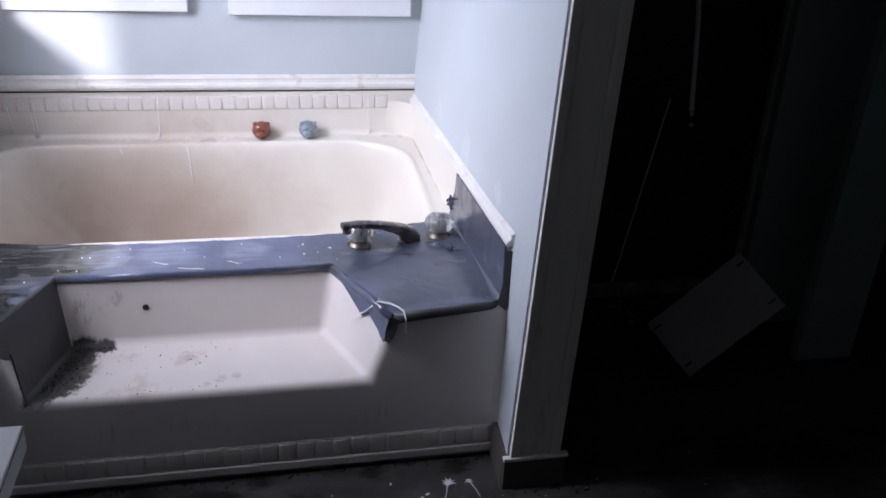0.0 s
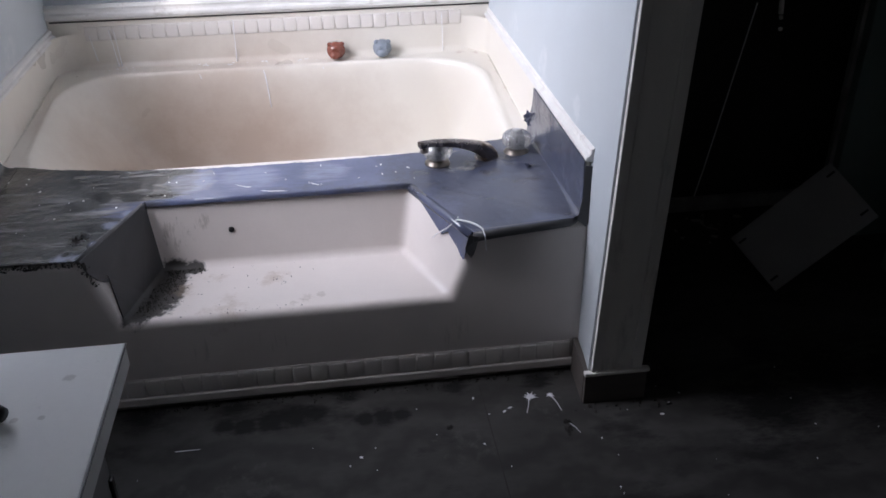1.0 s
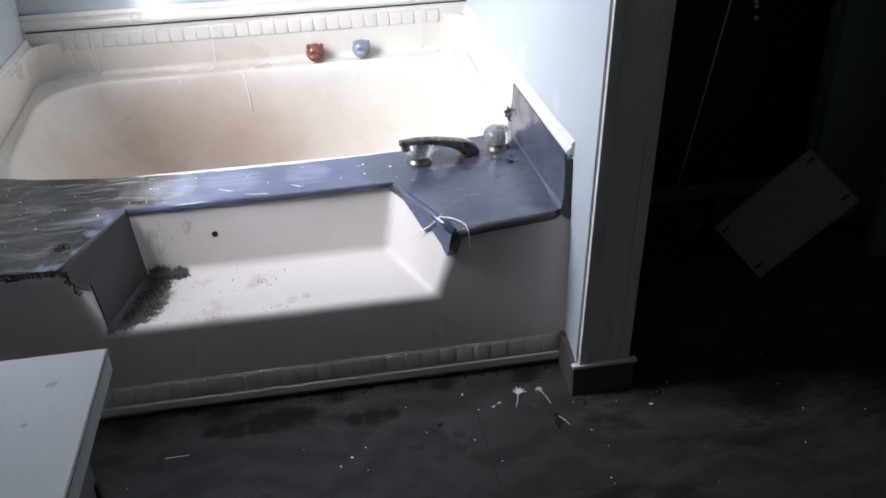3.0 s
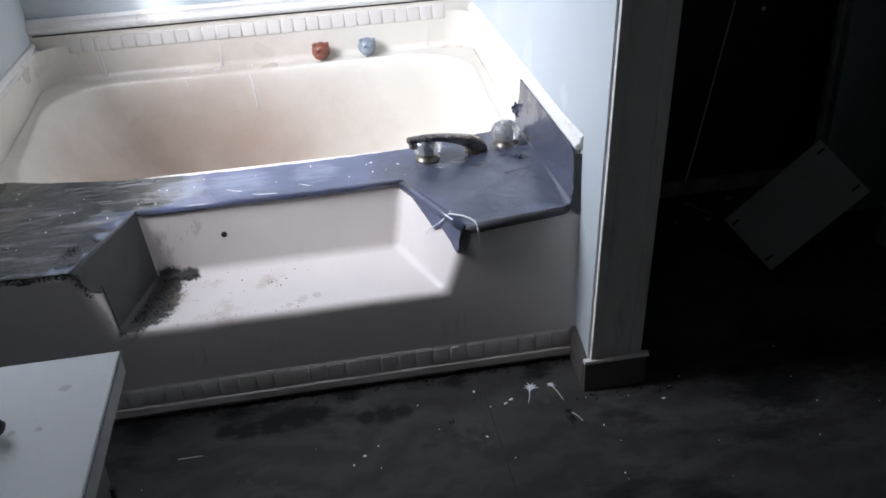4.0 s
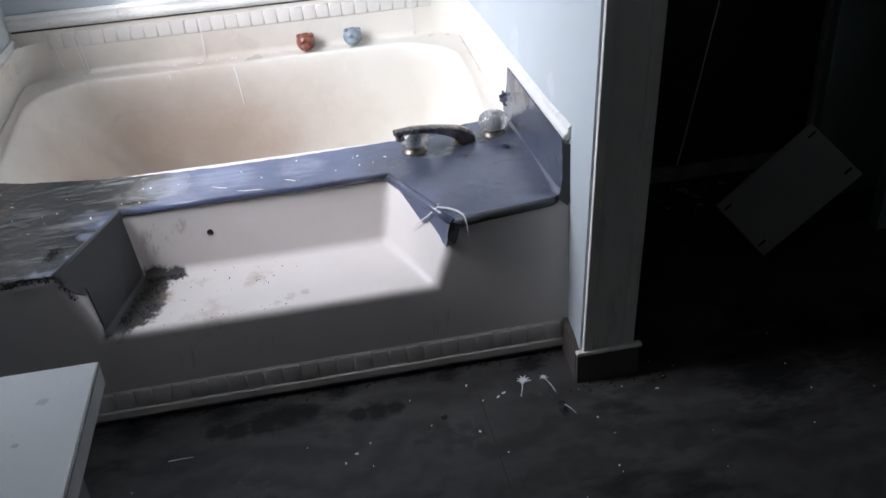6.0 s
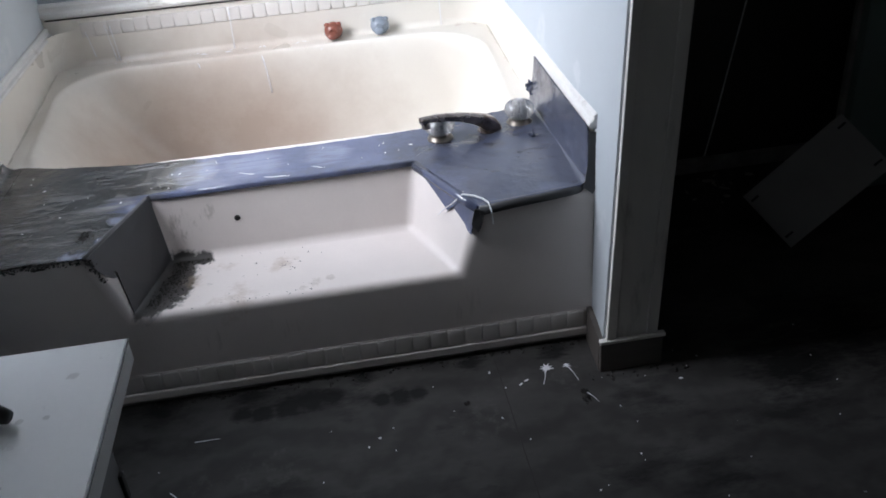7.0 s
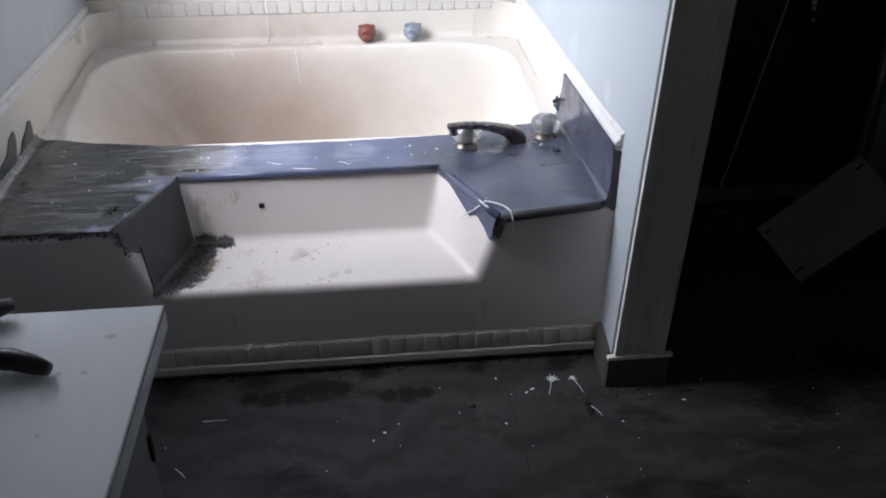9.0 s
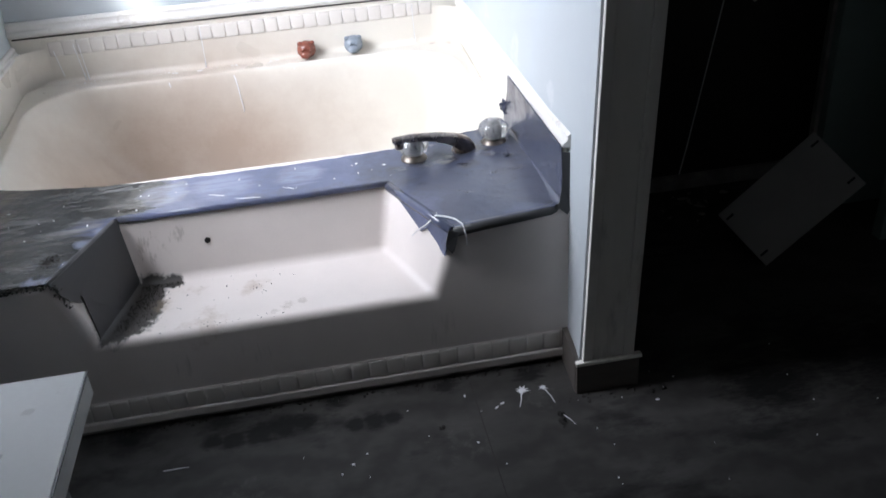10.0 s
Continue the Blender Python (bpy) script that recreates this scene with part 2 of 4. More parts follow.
# right deck and upstand darkened in colour to match their weaker light
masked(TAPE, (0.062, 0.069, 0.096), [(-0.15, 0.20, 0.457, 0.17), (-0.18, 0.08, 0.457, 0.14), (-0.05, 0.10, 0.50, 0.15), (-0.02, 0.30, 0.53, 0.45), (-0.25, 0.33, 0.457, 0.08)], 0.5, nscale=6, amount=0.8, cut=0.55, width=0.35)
# pale streaks paint the bridge's sheen into the vinyl colour
masked(TAPE, (0.30, 0.32, 0.42), [(-0.88, 0.35, 0.457, 0.10), (-0.74, 0.35, 0.457, 0.12), (-0.56, 0.36, 0.457, 0.10)], 0.6, nscale=12, stretch=(0.5, 5, 1), amount=0.55, cut=0.80, width=0.3)
masked(TAPE, (0.05, 0.044, 0.040), [(-0.20, 0.33, 0.457, 0.07), (-0.27, 0.33, 0.457, 0.06), (-0.10, 0.36, 0.457, 0.06), (-0.16, 0.28, 0.457, 0.06)], 0.9, nscale=22, amount=0.8, cut=0.75, width=0.45)
masked(TAPE, (0.05, 0.05, 0.055), [(-0.6, 0.35, 0.457, 0.35), (-0.13, 0.1, 0.457, 0.15)], 0.9, nscale=30, amount=0.5, stretch=(1, 4, 1), cut=0.95, width=0.35)
masked(WALL, (0.72, 0.725, 0.74), [(0.03, 0.15, 0.66, 0.10), (0.03, 0.45, 0.67, 0.13), (0.03, 0.8, 0.66, 0.12), (0.0, -0.02, 0.4, 0.12), (-1.37, 0.3, 0.67, 0.16), (-1.37, 0.8, 0.66, 0.14)], 0.7, nscale=18, amount=0.35, cut=0.9)
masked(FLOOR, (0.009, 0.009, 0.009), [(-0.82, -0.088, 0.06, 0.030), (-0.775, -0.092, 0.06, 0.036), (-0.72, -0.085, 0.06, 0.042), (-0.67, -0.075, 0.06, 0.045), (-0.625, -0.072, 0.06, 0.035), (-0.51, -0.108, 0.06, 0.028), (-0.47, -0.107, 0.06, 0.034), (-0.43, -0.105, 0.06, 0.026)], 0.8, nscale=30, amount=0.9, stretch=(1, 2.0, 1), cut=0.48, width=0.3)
# darker tub foot; the right floor's blotch is widened to paint in its shade
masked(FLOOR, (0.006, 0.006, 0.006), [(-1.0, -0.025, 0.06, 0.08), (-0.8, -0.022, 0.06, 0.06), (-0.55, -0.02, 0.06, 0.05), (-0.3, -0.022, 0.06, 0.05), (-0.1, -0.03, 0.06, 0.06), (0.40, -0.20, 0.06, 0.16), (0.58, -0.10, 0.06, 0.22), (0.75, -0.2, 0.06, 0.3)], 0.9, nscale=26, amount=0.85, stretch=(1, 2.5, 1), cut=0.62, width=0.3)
masked(FLOOR, (0.15, 0.145, 0.135), [(-0.42, -0.035, 0.06, 0.08), (-0.1, -0.12, 0.06, 0.15), (-0.9, -0.28, 0.06, 0.1), (-0.3, -0.22, 0.06, 0.25), (-0.75, -0.27, 0.06, 0.25)], 0.8, nscale=34, amount=0.4, cut=1.0, width=0.25)
masked(LAMINATE, (0.34, 0.32, 0.30), [(-0.857, -0.762, 0.726, 0.012), (-0.90, -0.83, 0.726, 0.008), (-0.872, -0.83, 0.726, 0.007), (-0.895, -0.93, 0.726, 0.006)], 0.8, nscale=60, amount=0.4, cut=0.75)
masked(LAMINATE, (0.78, 0.79, 0.80), [(-1.05, -0.88, 0.726, 0.08), (-1.02, -0.86, 0.726, 0.05), (-1.06, -1.0, 0.726, 0.08), (-0.93, -1.0, 0.726, 0.1)], 0.8, nscale=14, amount=0.6, stretch=(1, 6, 1), cut=1.07)


# ---- building helpers ----
def part(name, bm, material, parent=None, label="", smooth=False, bevel=0.0, segments=2, angle=40):
    """Links a bmesh, given in the world's metres, as one mesh object, under a thing where there is one."""
    bmesh.ops.recalc_face_normals(bm, faces=bm.faces)
    me = bpy.data.meshes.new(name)
    bm.to_mesh(me)
    bm.free()
    me.materials.append(material)
    ob = new(name, me)
    if parent is not None:
        ob.parent = parent
        ob.matrix_parent_inverse = parent.matrix_world.inverted()
    if smooth:
        for p in me.polygons:
            p.use_smooth = True
    if bevel:
        mod = ob.modifiers.new("bevel", "BEVEL")
        mod.width, mod.segments, mod.limit_method, mod.angle_limit = bevel, segments, "ANGLE", radians(angle)
        mod.harden_normals = False
    if label:
        tagged(ob, label)
    return ob


def thing(name, at, label, category, group=""):
    ob = new(name)
    ob.location = at
    bpy.context.view_layer.update()
    return tagged(ob, label, category, group)


def box(bm, x0, x1, y0, y1, z0, z1, lean=0.0):
    """A box; lean: how far its x goes over for each metre of height."""
    vs = [bm.verts.new((x + lean * z, y, z)) for z in (z0, z1) for x, y in ((x0, y0), (x1, y0), (x1, y1), (x0, y1))]
    for f in ((3, 2, 1, 0), (4, 5, 6, 7), (0, 1, 5, 4), (1, 2, 6, 5), (2, 3, 7, 6), (3, 0, 4, 7)):
        bm.faces.new([vs[i] for i in f])
    return vs


def boxed(*a, **k):
    bm = bmesh.new()
    box(bm, *a, **k)
    return bm


def prism(points, offset):
    """A flat outline with the thickness given by the offset vector."""
    bm = bmesh.new()
    a = [bm.verts.new(p) for p in points]
    b = [bm.verts.new(Vector(p) + Vector(offset)) for p in points]
    bm.faces.new(a)
    bm.faces.new(list(reversed(b)))
    for i in range(len(a)):
        j = (i + 1) % len(a)
        bm.faces.new((a[i], a[j], b[j], b[i]))
    return bm


def loft(rings, closed=True, cap_start=False, cap_end=False, bm=None):
    bm = bm or bmesh.new()
    vr = [[bm.verts.new(p) for p in r] for r in rings]
    k = len(rings[0])
    for a, b in zip(vr, vr[1:]):
        for i in range(k if closed else k - 1):
            j = (i + 1) % k
            bm.faces.new((a[i], a[j], b[j], b[i]))
    if cap_start:
        bm.faces.new(list(reversed(vr[0])))
    if cap_end:
        bm.faces.new(vr[-1])
    return bm


def turned(profile, centre, axis=(0, 0, 1), seg=28):
    """A lathe form from (radius, height) pairs."""
    q = Vector((0, 0, 1)).rotation_difference(Vector(axis))
    rings = []
    for r, h in profile:
        rings.append([Vector(centre) + q @ Vector((r * math.cos(i * math.tau / seg), r * math.sin(i * math.tau / seg), h)) for i in range(seg)])
    return loft(rings, cap_start=True, cap_end=True)


def tube(points, radii, seg=14, squash=1.0, up=(0, 0, 1)):
    """A round or flattened bar along points with a radius at each."""
    pts = [Vector(p) for p in points]
    rings = []
    for i, p in enumerate(pts):
        d = (pts[min(i + 1, len(pts) - 1)] - pts[max(i - 1, 0)]).normalized()
        s = d.cross(Vector(up))
        s = s.normalized() if s.length > 1e-4 else Vector((1, 0, 0))
        u = s.cross(d).normalized()
        r = radii[i] if isinstance(radii, (list, tuple)) else radii
        rings.append([p + s * (r * math.cos(k * math.tau / seg)) + u * (r * squash * math.sin(k * math.tau / seg)) for k in range(seg)])
    return loft(rings, cap_start=True, cap_end=True)


def rounded_rect(x0, x1, y0, y1, r, zf, n=10):
    pts = []
    for cx, cy, a0 in ((x1 - r, y1 - r, 0), (x0 + r, y1 - r, 90), (x0 + r, y0 + r, 180), (x1 - r, y0 + r, 270)):
        for i in range(n + 1):
            a = radians(a0 + 90 * i / n)
            x, y = cx + r * math.cos(a), cy + r * math.sin(a)
            pts.append((x, y, zf(x, y) if callable(zf) else zf))
    return pts


def structure(ob, label, category):
    return tagged(ob, label, category, kind="structure")


# ---- structure ----
W, BACK, LEAN, FZ = 1.37, 1.19, 0.036, 0.06
structure(part("floor", boxed(-1.6, 2.6, -2.9, 1.4, 0.0, FZ), FLOOR), "dark stained bare plywood floor with paint flecks, shade painted in at the right", "floor")
structure(part("ceiling", boxed(-1.6, 2.6, -2.9, 1.4, 2.3, 2.36), CEIL), "plain pale ceiling", "ceiling")
structure(part("wall_north", boxed(-W - 0.1, 0.25, BACK, BACK + 0.1, 0.0, 2.3), WALL), "white painted wall behind the bathtub", "wall")
# the wall with the window that lights the tub
bm = bmesh.new()
for y0, y1, z0, z1 in ((-2.8, WIN_Y0, 0, 2.3), (WIN_Y1, BACK, 0, 2.3), (WIN_Y0, WIN_Y1, 0, WIN_Z0), (WIN_Y0, WIN_Y1, WIN_Z1, 2.3)):
    box(bm, -W - 0.1, -W, y0, y1, z0, z1)
structure(part("wall_west", bm, WALL), "white painted wall beside the bathtub, with a window", "wall")
structure(part("wall_south", boxed(-W - 0.1, 2.5, -2.9, -2.8, 0, 2.3), ROOM), "plain dull wall", "wall")
structure(part("wall_east", boxed(2.4, 2.5, -2.8, 0.79, 0, 2.3), DARKWALL), "wall coloured near black for the unlit side", "wall")
structure(part("wall_closet", boxed(0.16, 2.5, 0.79, 0.89, 0, 2.3), DARKWALL), "closet wall coloured near black for its darkness", "wall")
def leaning_wall():
    """The partition: its end leans over, its long face is plumb up to the tub's cap and leans above it."""
    rings = []
    for z, yk in ((0.0, 0.025), (0.6, 0.03), (0.655, 0.22), (2.3, 0.30)):
        f, k, q = LEAN * z - 0.0157, max(0.0, 0.068 * (z - 0.655)), 0.103 + LEAN * z
        rings.append([(f, -0.121, z), (q, -0.121, z), (q, BACK, z), (k, BACK, z), (k, yk, z)])
    bm = loft(rings, cap_start=True, cap_end=True)
    bmesh.ops.recalc_face_normals(bm, faces=bm.faces)
    for e in bm.edges:
        e.smooth = e.calc_face_angle(0.0) < 0.5
    return bm


structure(part("wall_partition", leaning_wall(), WALL, smooth=True), "white painted partition wall that leans slightly", "wall")

# casing on the end of the partition
for nm, x0, x1, y in (("trim_1", -0.0108, 0.0105, -0.1325), ("trim_2", 0.0111, 0.080, -0.1290), ("trim_3", 0.0806, 0.1055, -0.1315)):
    structure(part(nm, boxed(x0, x1, y, -0.1215, 0.148, 2.3, lean=LEAN), TRIM, bevel=0.0018), "scuffed grey-white painted casing board", "trim")
structure(part("baseboard_end", boxed(-0.019, 0.125, -0.1315, -0.1215, FZ, 0.138), BASEB, bevel=0.002), "dark brown wooden baseboard", "baseboard")
structure(part("trim_4", boxed(-0.021, 0.129, -0.1365, -0.1215, 0.1385, 0.1475), TRIM, bevel=0.002), "pale strip on top of the baseboard", "trim")
structure(part("baseboard_side", prism([(-0.020, -0.121, FZ), (-0.012, 0.0, FZ), (-0.012, 0.0, 0.150), (-0.020, -0.121, 0.1475)], (0.012, 0, 0)), BASEB), "dark brown baseboard beside the tub", "baseboard")

# window
win = tagged(new("window_1"), "white framed window beside the bathtub", "window", kind="structure")
win.location = (-W, WIN_Y0, WIN_Z0)
bpy.context.view_layer.update()
bm = bmesh.new()
for y0, y1, z0, z1 in ((WIN_Y0, WIN_Y0 + 0.03, WIN_Z0, WIN_Z1), (WIN_Y1 - 0.03, WIN_Y1, WIN_Z0, WIN_Z1), (WIN_Y0 + 0.03, WIN_Y1 - 0.03, WIN_Z1 - 0.03, WIN_Z1), (WIN_Y0 + 0.03, WIN_Y1 - 0.03, WIN_Z0, WIN_Z0 + 0.02)):
    box(bm, -W - 0.07, -W - 0.04, y0, y1, z0, z1)
part("window_frame", bm, PANEL, win)
part("window_sill", boxed(-W - 0.035, -W + 0.012, WIN_Y0 - 0.02, WIN_Y1 + 0.02, WIN_Z0 - 0.012, WIN_Z0 + 0.004), PANEL, win, bevel=0.003)

# ---- bathtub ----
DECK, STEP, RECESS_Y = 0.452, 0.293, 0.258
tub = thing("bathtub", (-W / 2, 0.5, 0), "almond acrylic garden bathtub with a step-in recess, dirty", "bathtub")


def rim(x, y):
    return 0.452 + 0.042 * max(0.0, min(1.0, (y - 0.45) / 0.55))


def rolled(x, y, d):
    """Height of the basin's skin: the rolled rim flattens and sinks where the vinyl covers it."""
    k = min(1.0, max(0.0, (y - 0.56) / 0.14))
    return rim(x, y) - (d if d > 0.012 else k * d + (1 - k) * max(d, 0.004))


def sprung(x, y):
    """How far the deck has sprung up towards the corner by the partition."""
    return 0.014 * max(0.0, min(1.0, (x + 0.25) / 0.22)) * max(0.0, min(1.0, (0.25 - y) / 0.25))


rings = [rounded_rect(-W, 0.0, 0.30, 1.175, 0.004, rim)]
rings.append(rounded_rect(-1.330, -0.035, 0.362, 1.102, 0.20, rim))
for d, inset in ((-0.001, 0.003), (-0.0055, 0.008), (-0.0075, 0.013), (-0.0065, 0.018), (-0.001, 0.0225), (0.009, 0.0255), (0.022, 0.030), (0.05, 0.033), (0.12, 0.040), (0.20, 0.048), (0.28, 0.060), (0.33, 0.085), (0.358, 0.125), (0.370, 0.19), (0.374, 0.26)):
    slope = max(0.0, d) * 0.62
    rings.append(rounded_rect(-1.330 + inset + slope, -0.035 - inset * 1.25, 0.362 + inset, 1.102 - inset, max(0.06, 0.20 - max(0.0, d) * 0.75), lambda x, y, d=d: rolled(x, y, d)))
rings.append(rounded_rect(-0.8, -0.5, 0.72, 0.78, 0.02, 0.088))
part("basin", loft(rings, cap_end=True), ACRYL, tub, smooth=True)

# apron with the step recess
bm = bmesh.new()
fr = [(-1.066, 0, DECK), (-1.012, 0, STEP), (-0.302, 0, STEP), (-0.250, 0, DECK)]
bk = [(-0.972, RECESS_Y, DECK), (-0.953, 0.236, STEP - 0.004), (-0.384, 0.236, STEP - 0.004), (-0.356, RECESS_Y, DECK)]
A = [bm.verts.new(p) for p in fr]
B = [bm.verts.new(p) for p in bk]
c = {k: bm.verts.new(p) for k, p in dict(lb=(-W, 0, 0.085), lt=(-W, 0, DECK), rb=(0.010, 0, 0.085), rt=(0.014, 0, DECK + 0.012), rbk=(-0.001, 0.45, DECK), lbk=(-W, 0.45, DECK)).items()}
bm.faces.new((c["lb"], c["rb"], c["rt"], A[3], A[2], A[1], A[0], c["lt"]))
bm.faces.new((c["lt"], A[0], B[0], B[3], A[3], c["rt"], c["rbk"], c["lbk"]))
bm.faces.new((A[1], A[2], B[2], B[1]))
bm.faces.new((B[0], B[1], B[2], B[3]))
bm.faces.new((A[0], A[1], B[1], B[0]))
bm.faces.new((A[2], A[3], B[3], B[2]))
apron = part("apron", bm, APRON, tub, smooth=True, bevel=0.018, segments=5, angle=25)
part("toe_strip", boxed(-W, 0.0, -0.006, 0.012, 0.074, 0.0965), APRON, tub, bevel=0.004)
part("toe_recess", boxed(-W, 0.0, 0.006, 0.04, FZ, 0.076), TOE, tub)
part("trim_ledge", boxed(-W, 0.0, -0.0012, 0.004, 0.1435, 0.1460), APRON, tub, bevel=0.002)


def relief_tile(wid, hei, dep):
    """One pillowed tile, facing -y, its back at the origin."""
    b = bmesh.new()
    back = [b.verts.new((x, 0, z)) for x, z in ((-wid / 2, 0), (wid / 2, 0), (wid / 2, hei), (-wid / 2, hei))]
    i = 0.0045
    mid = [b.verts.new((x, -dep * 0.75, z)) for x, z in ((-wid / 2 + 0.001, 0.001), (wid / 2 - 0.001, 0.001), (wid / 2 - 0.001, hei - 0.001), (-wid / 2 + 0.001, hei - 0.001))]
    top = [b.verts.new((x, -dep, z)) for x, z in ((-wid / 2 + i, i), (wid / 2 - i, i), (wid / 2 - i, hei - i), (-wid / 2 + i, hei - i))]
    for lo, hi in ((back, mid), (mid, top)):
        for k in range(4):
            b.faces.new((lo[k], lo[(k + 1) % 4], hi[(k + 1) % 4], hi[k]))
    b.faces.new(top)
    me = bpy.data.meshes.new("relief_tile")
    bmesh.ops.recalc_face_normals(b, faces=b.faces)
    b.to_mesh(me)
    b.free()
    for p in me.polygons:
        p.use_smooth = True
    me.materials.append(TILE)
    return me


def tile_row(parent, me, x0, x1, y, z, pitch):
    for k in range(int((x1 - x0) / pitch)):
        ob = new("relief_tile", me)
        ob.parent = parent
        ob.matrix_parent_inverse = parent.matrix_world.inverted()
        ob.location = (x0 + (k + 0.5) * pitch, y, z)


tile_row(apron, relief_tile(0.0390, 0.044, 0.0030), -W + 0.015, -0.015, -0.0005, 0.0985, 0.0405)

# surround panels on the three walls
back_panel = part("back_panel", boxed(-W, 0.02, 1.172, BACK - 0.001, 0.47, 0.650), ACRYL, tub, bevel=0.004)
tile_row(back_panel, relief_tile(0.0395, 0.044, 0.0028), -1.265, -0.06, 1.1715, 0.582, 0.0405)
part("left_panel", boxed(-W + 0.001, -W + 0.012, 0.03, 1.172, 0.45, 0.60), ACRYL, tub, bevel=0.003)
part("right_panel", boxed(-0.010, -0.0005, 0.006, 1.172, 0.45, 0.61), ACRYL, tub, bevel=0.003)

CAPPROF = ((0.0, 0.0), (0.015, 0.001), (0.019, 0.006), (0.018, 0.012), (0.012, 0.016), (0.011, 0.021), (0.013, 0.026), (0.007, 0.032), (0.0, 0.033))
cap_r = [[(0.003 - a + 0.2 * h if a else 0.034, y, 0.600 + h) for a, h in CAPPROF] for y in (-0.004, 1.172)]
cap_l = [[(-W + a, y, 0.590 + h) for a, h in CAPPROF] for y in (0.03, 1.172)]
cap_b = [[(x, BACK - 0.004 - a, 0.646 + h * 1.4) for a, h in CAPPROF] for x in (-W, 0.03)]
for nm, rr in (("trim_5", cap_r), ("trim_6", cap_l), ("trim_7", cap_b)):
    structure(part(nm, loft(rr, cap_start=True, cap_end=True), CAP, bevel=0.001), "white cap moulding along the top of the tub surround", "trim")

CAULK = mat("yellowed_caulk", (0.62, 0.57, 0.50), 0.5, vary=0.15, scale=30, stain=(0.25, 0.17, 0.13), stain_amount=0.2, stain_scale=25)


def bead(a, b, wob=0.0015, n=24):
    pts = []
    for i in range(n + 1):
        p = Vector(a).lerp(Vector(b), i / n)
        pts.append(p + Vector((noise.noise(p * 30), noise.noise(p * 30 + Vector((5, 0, 0))), noise.noise(p * 30 + Vector((0, 5, 0))))) * wob)
    return tube(pts, [0.0038 + 0.0012 * noise.noise(p * 25) for p in pts], seg=8)


for nm, cx, sx in (("left_corner", -W + 0.012, 1), ("right_corner", -0.010, -1)):
    rr = 0.085
    arc = [(cx + sx * rr * (1 - math.cos(a)), 1.172 - rr * (1 - math.sin(a))) for a in [i * math.pi / 16 for i in range(9)]]
    part(nm, loft([[(x, y, z) for x, y in arc] for z in (rim(0, 1.15) - 0.002, 0.56, 0.606)], closed=False), ACRYL, tub, smooth=True)
part("caulk", bead((-1.355, 0.52, rim(0, 0.52)), (-1.355, 1.165, rim(0, 1.165))), CAULK, tub, "yellowed uneven caulk bead", smooth=True)
part("caulk", bead((-0.013, 0.62, rim(0, 0.62)), (-0.013, 1.165, rim(0, 1.165))), CAULK, tub, "yellowed uneven caulk bead", smooth=True)
cove = [[(x, 1.173 - 0.022 * (1 - math.sin(a)), rim(0, 1.15) - 0.001 + 0.022 * (1 - math.cos(a))) for a in (0.0, 0.4, 0.8, 1.2, 1.57)] for x in (-1.36, -0.01)]
part("cove", loft(cove, closed=False), ACRYL, tub, smooth=True)

part("gap", boxed(-W + 0.01, 0.012, 1.1685, 1.1715, 0.641, 0.645), GRIME, tub, "dark dirty gap below the moulding")

# ---- vinyl cover on the deck ----
TOP = DECK + 0.005
cover = thing("deck_cover", (-W / 2, 0.2, DECK), "blue-grey vinyl sheet over the tub deck, torn and filthy", "vinyl sheet")
outline = [(-1.345, 0.006), (-1.075, 0.002), (-0.975, 0.257), (-0.356, 0.256), (-0.252, -0.004), (-0.03, 0.0), (-0.012, 0.02), (-0.012, 0.545), (-0.05, 0.51), (-0.10, 0.487), (-0.19, 0.475), (-0.26, 0.455), (-0.32, 0.436),
           (-0.55, 0.424), (-0.76, 0.421), (-0.92, 0.43), (-1.05, 0.443), (-1.14, 0.462), (-1.23, 0.477), (-1.30, 0.505), (-1.352, 0.516), (-1.355, 0.2)]
ragged = []
for i, (p, q) in enumerate(zip(outline, outline[1:] + outline[:1])):
    steps = 1 if 1 <= i <= 6 else max(1, int(math.dist(p, q) / 0.012))
    for k in range(steps):
        t = k / steps
        w = 0.0 if k == 0 and 1 <= i <= 7 else 0.0035
        v = Vector((p[0] + (q[0] - p[0]) * t, p[1] + (q[1] - p[1]) * t, 0))
        ragged.append((v.x + w * noise.noise(v * 45), v.y + w * noise.noise(v * 60 + Vector((3, 1, 0))) * 1.4))
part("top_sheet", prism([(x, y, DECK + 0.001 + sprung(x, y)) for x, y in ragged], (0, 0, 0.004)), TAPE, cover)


def lip(points, drop, out=0.010):
    """A rounded edge that turns down along a line on the deck; out goes to the right of the line."""
    pts = [Vector((x, y, TOP + sprung(x, y))) for x, y in points]
    rows = []
    for i, p in enumerate(pts):
        d = (pts[min(i + 1, len(pts) - 1)] - pts[max(i - 1, 0)]).normalized()
        s = Vector((d.y, -d.x, 0))
        dr = drop[i] if isinstance(drop, (list, tuple)) else drop
        rows.append([p + s * o + Vector((0, 0, z)) for o, z in ((-0.004, 0.0005), (out * 0.5, -0.001), (out * 0.85, -0.004), (out, -0.01), (out, -dr), (out - 0.003, -dr), (out - 0.003, -0.012), (-0.004, -0.004))])
    return loft(rows, cap_start=True, cap_end=True)


# front lip takes the dark grey to show it in shade
part("front_lip", lip([(-0.252, 0.0), (-0.18, -0.001), (-0.10, 0.0), (-0.04, 0.004), (-0.016, 0.02)], [0.022, 0.018, 0.017, 0.017, 0.016]), GREYSHADE, cover, smooth=True)
part("bridge_lip", lip([(-0.972, 0.257), (-0.76, 0.256), (-0.55, 0.255), (-0.358, 0.256)], 0.012, 0.0045), TAPE, cover, smooth=True)


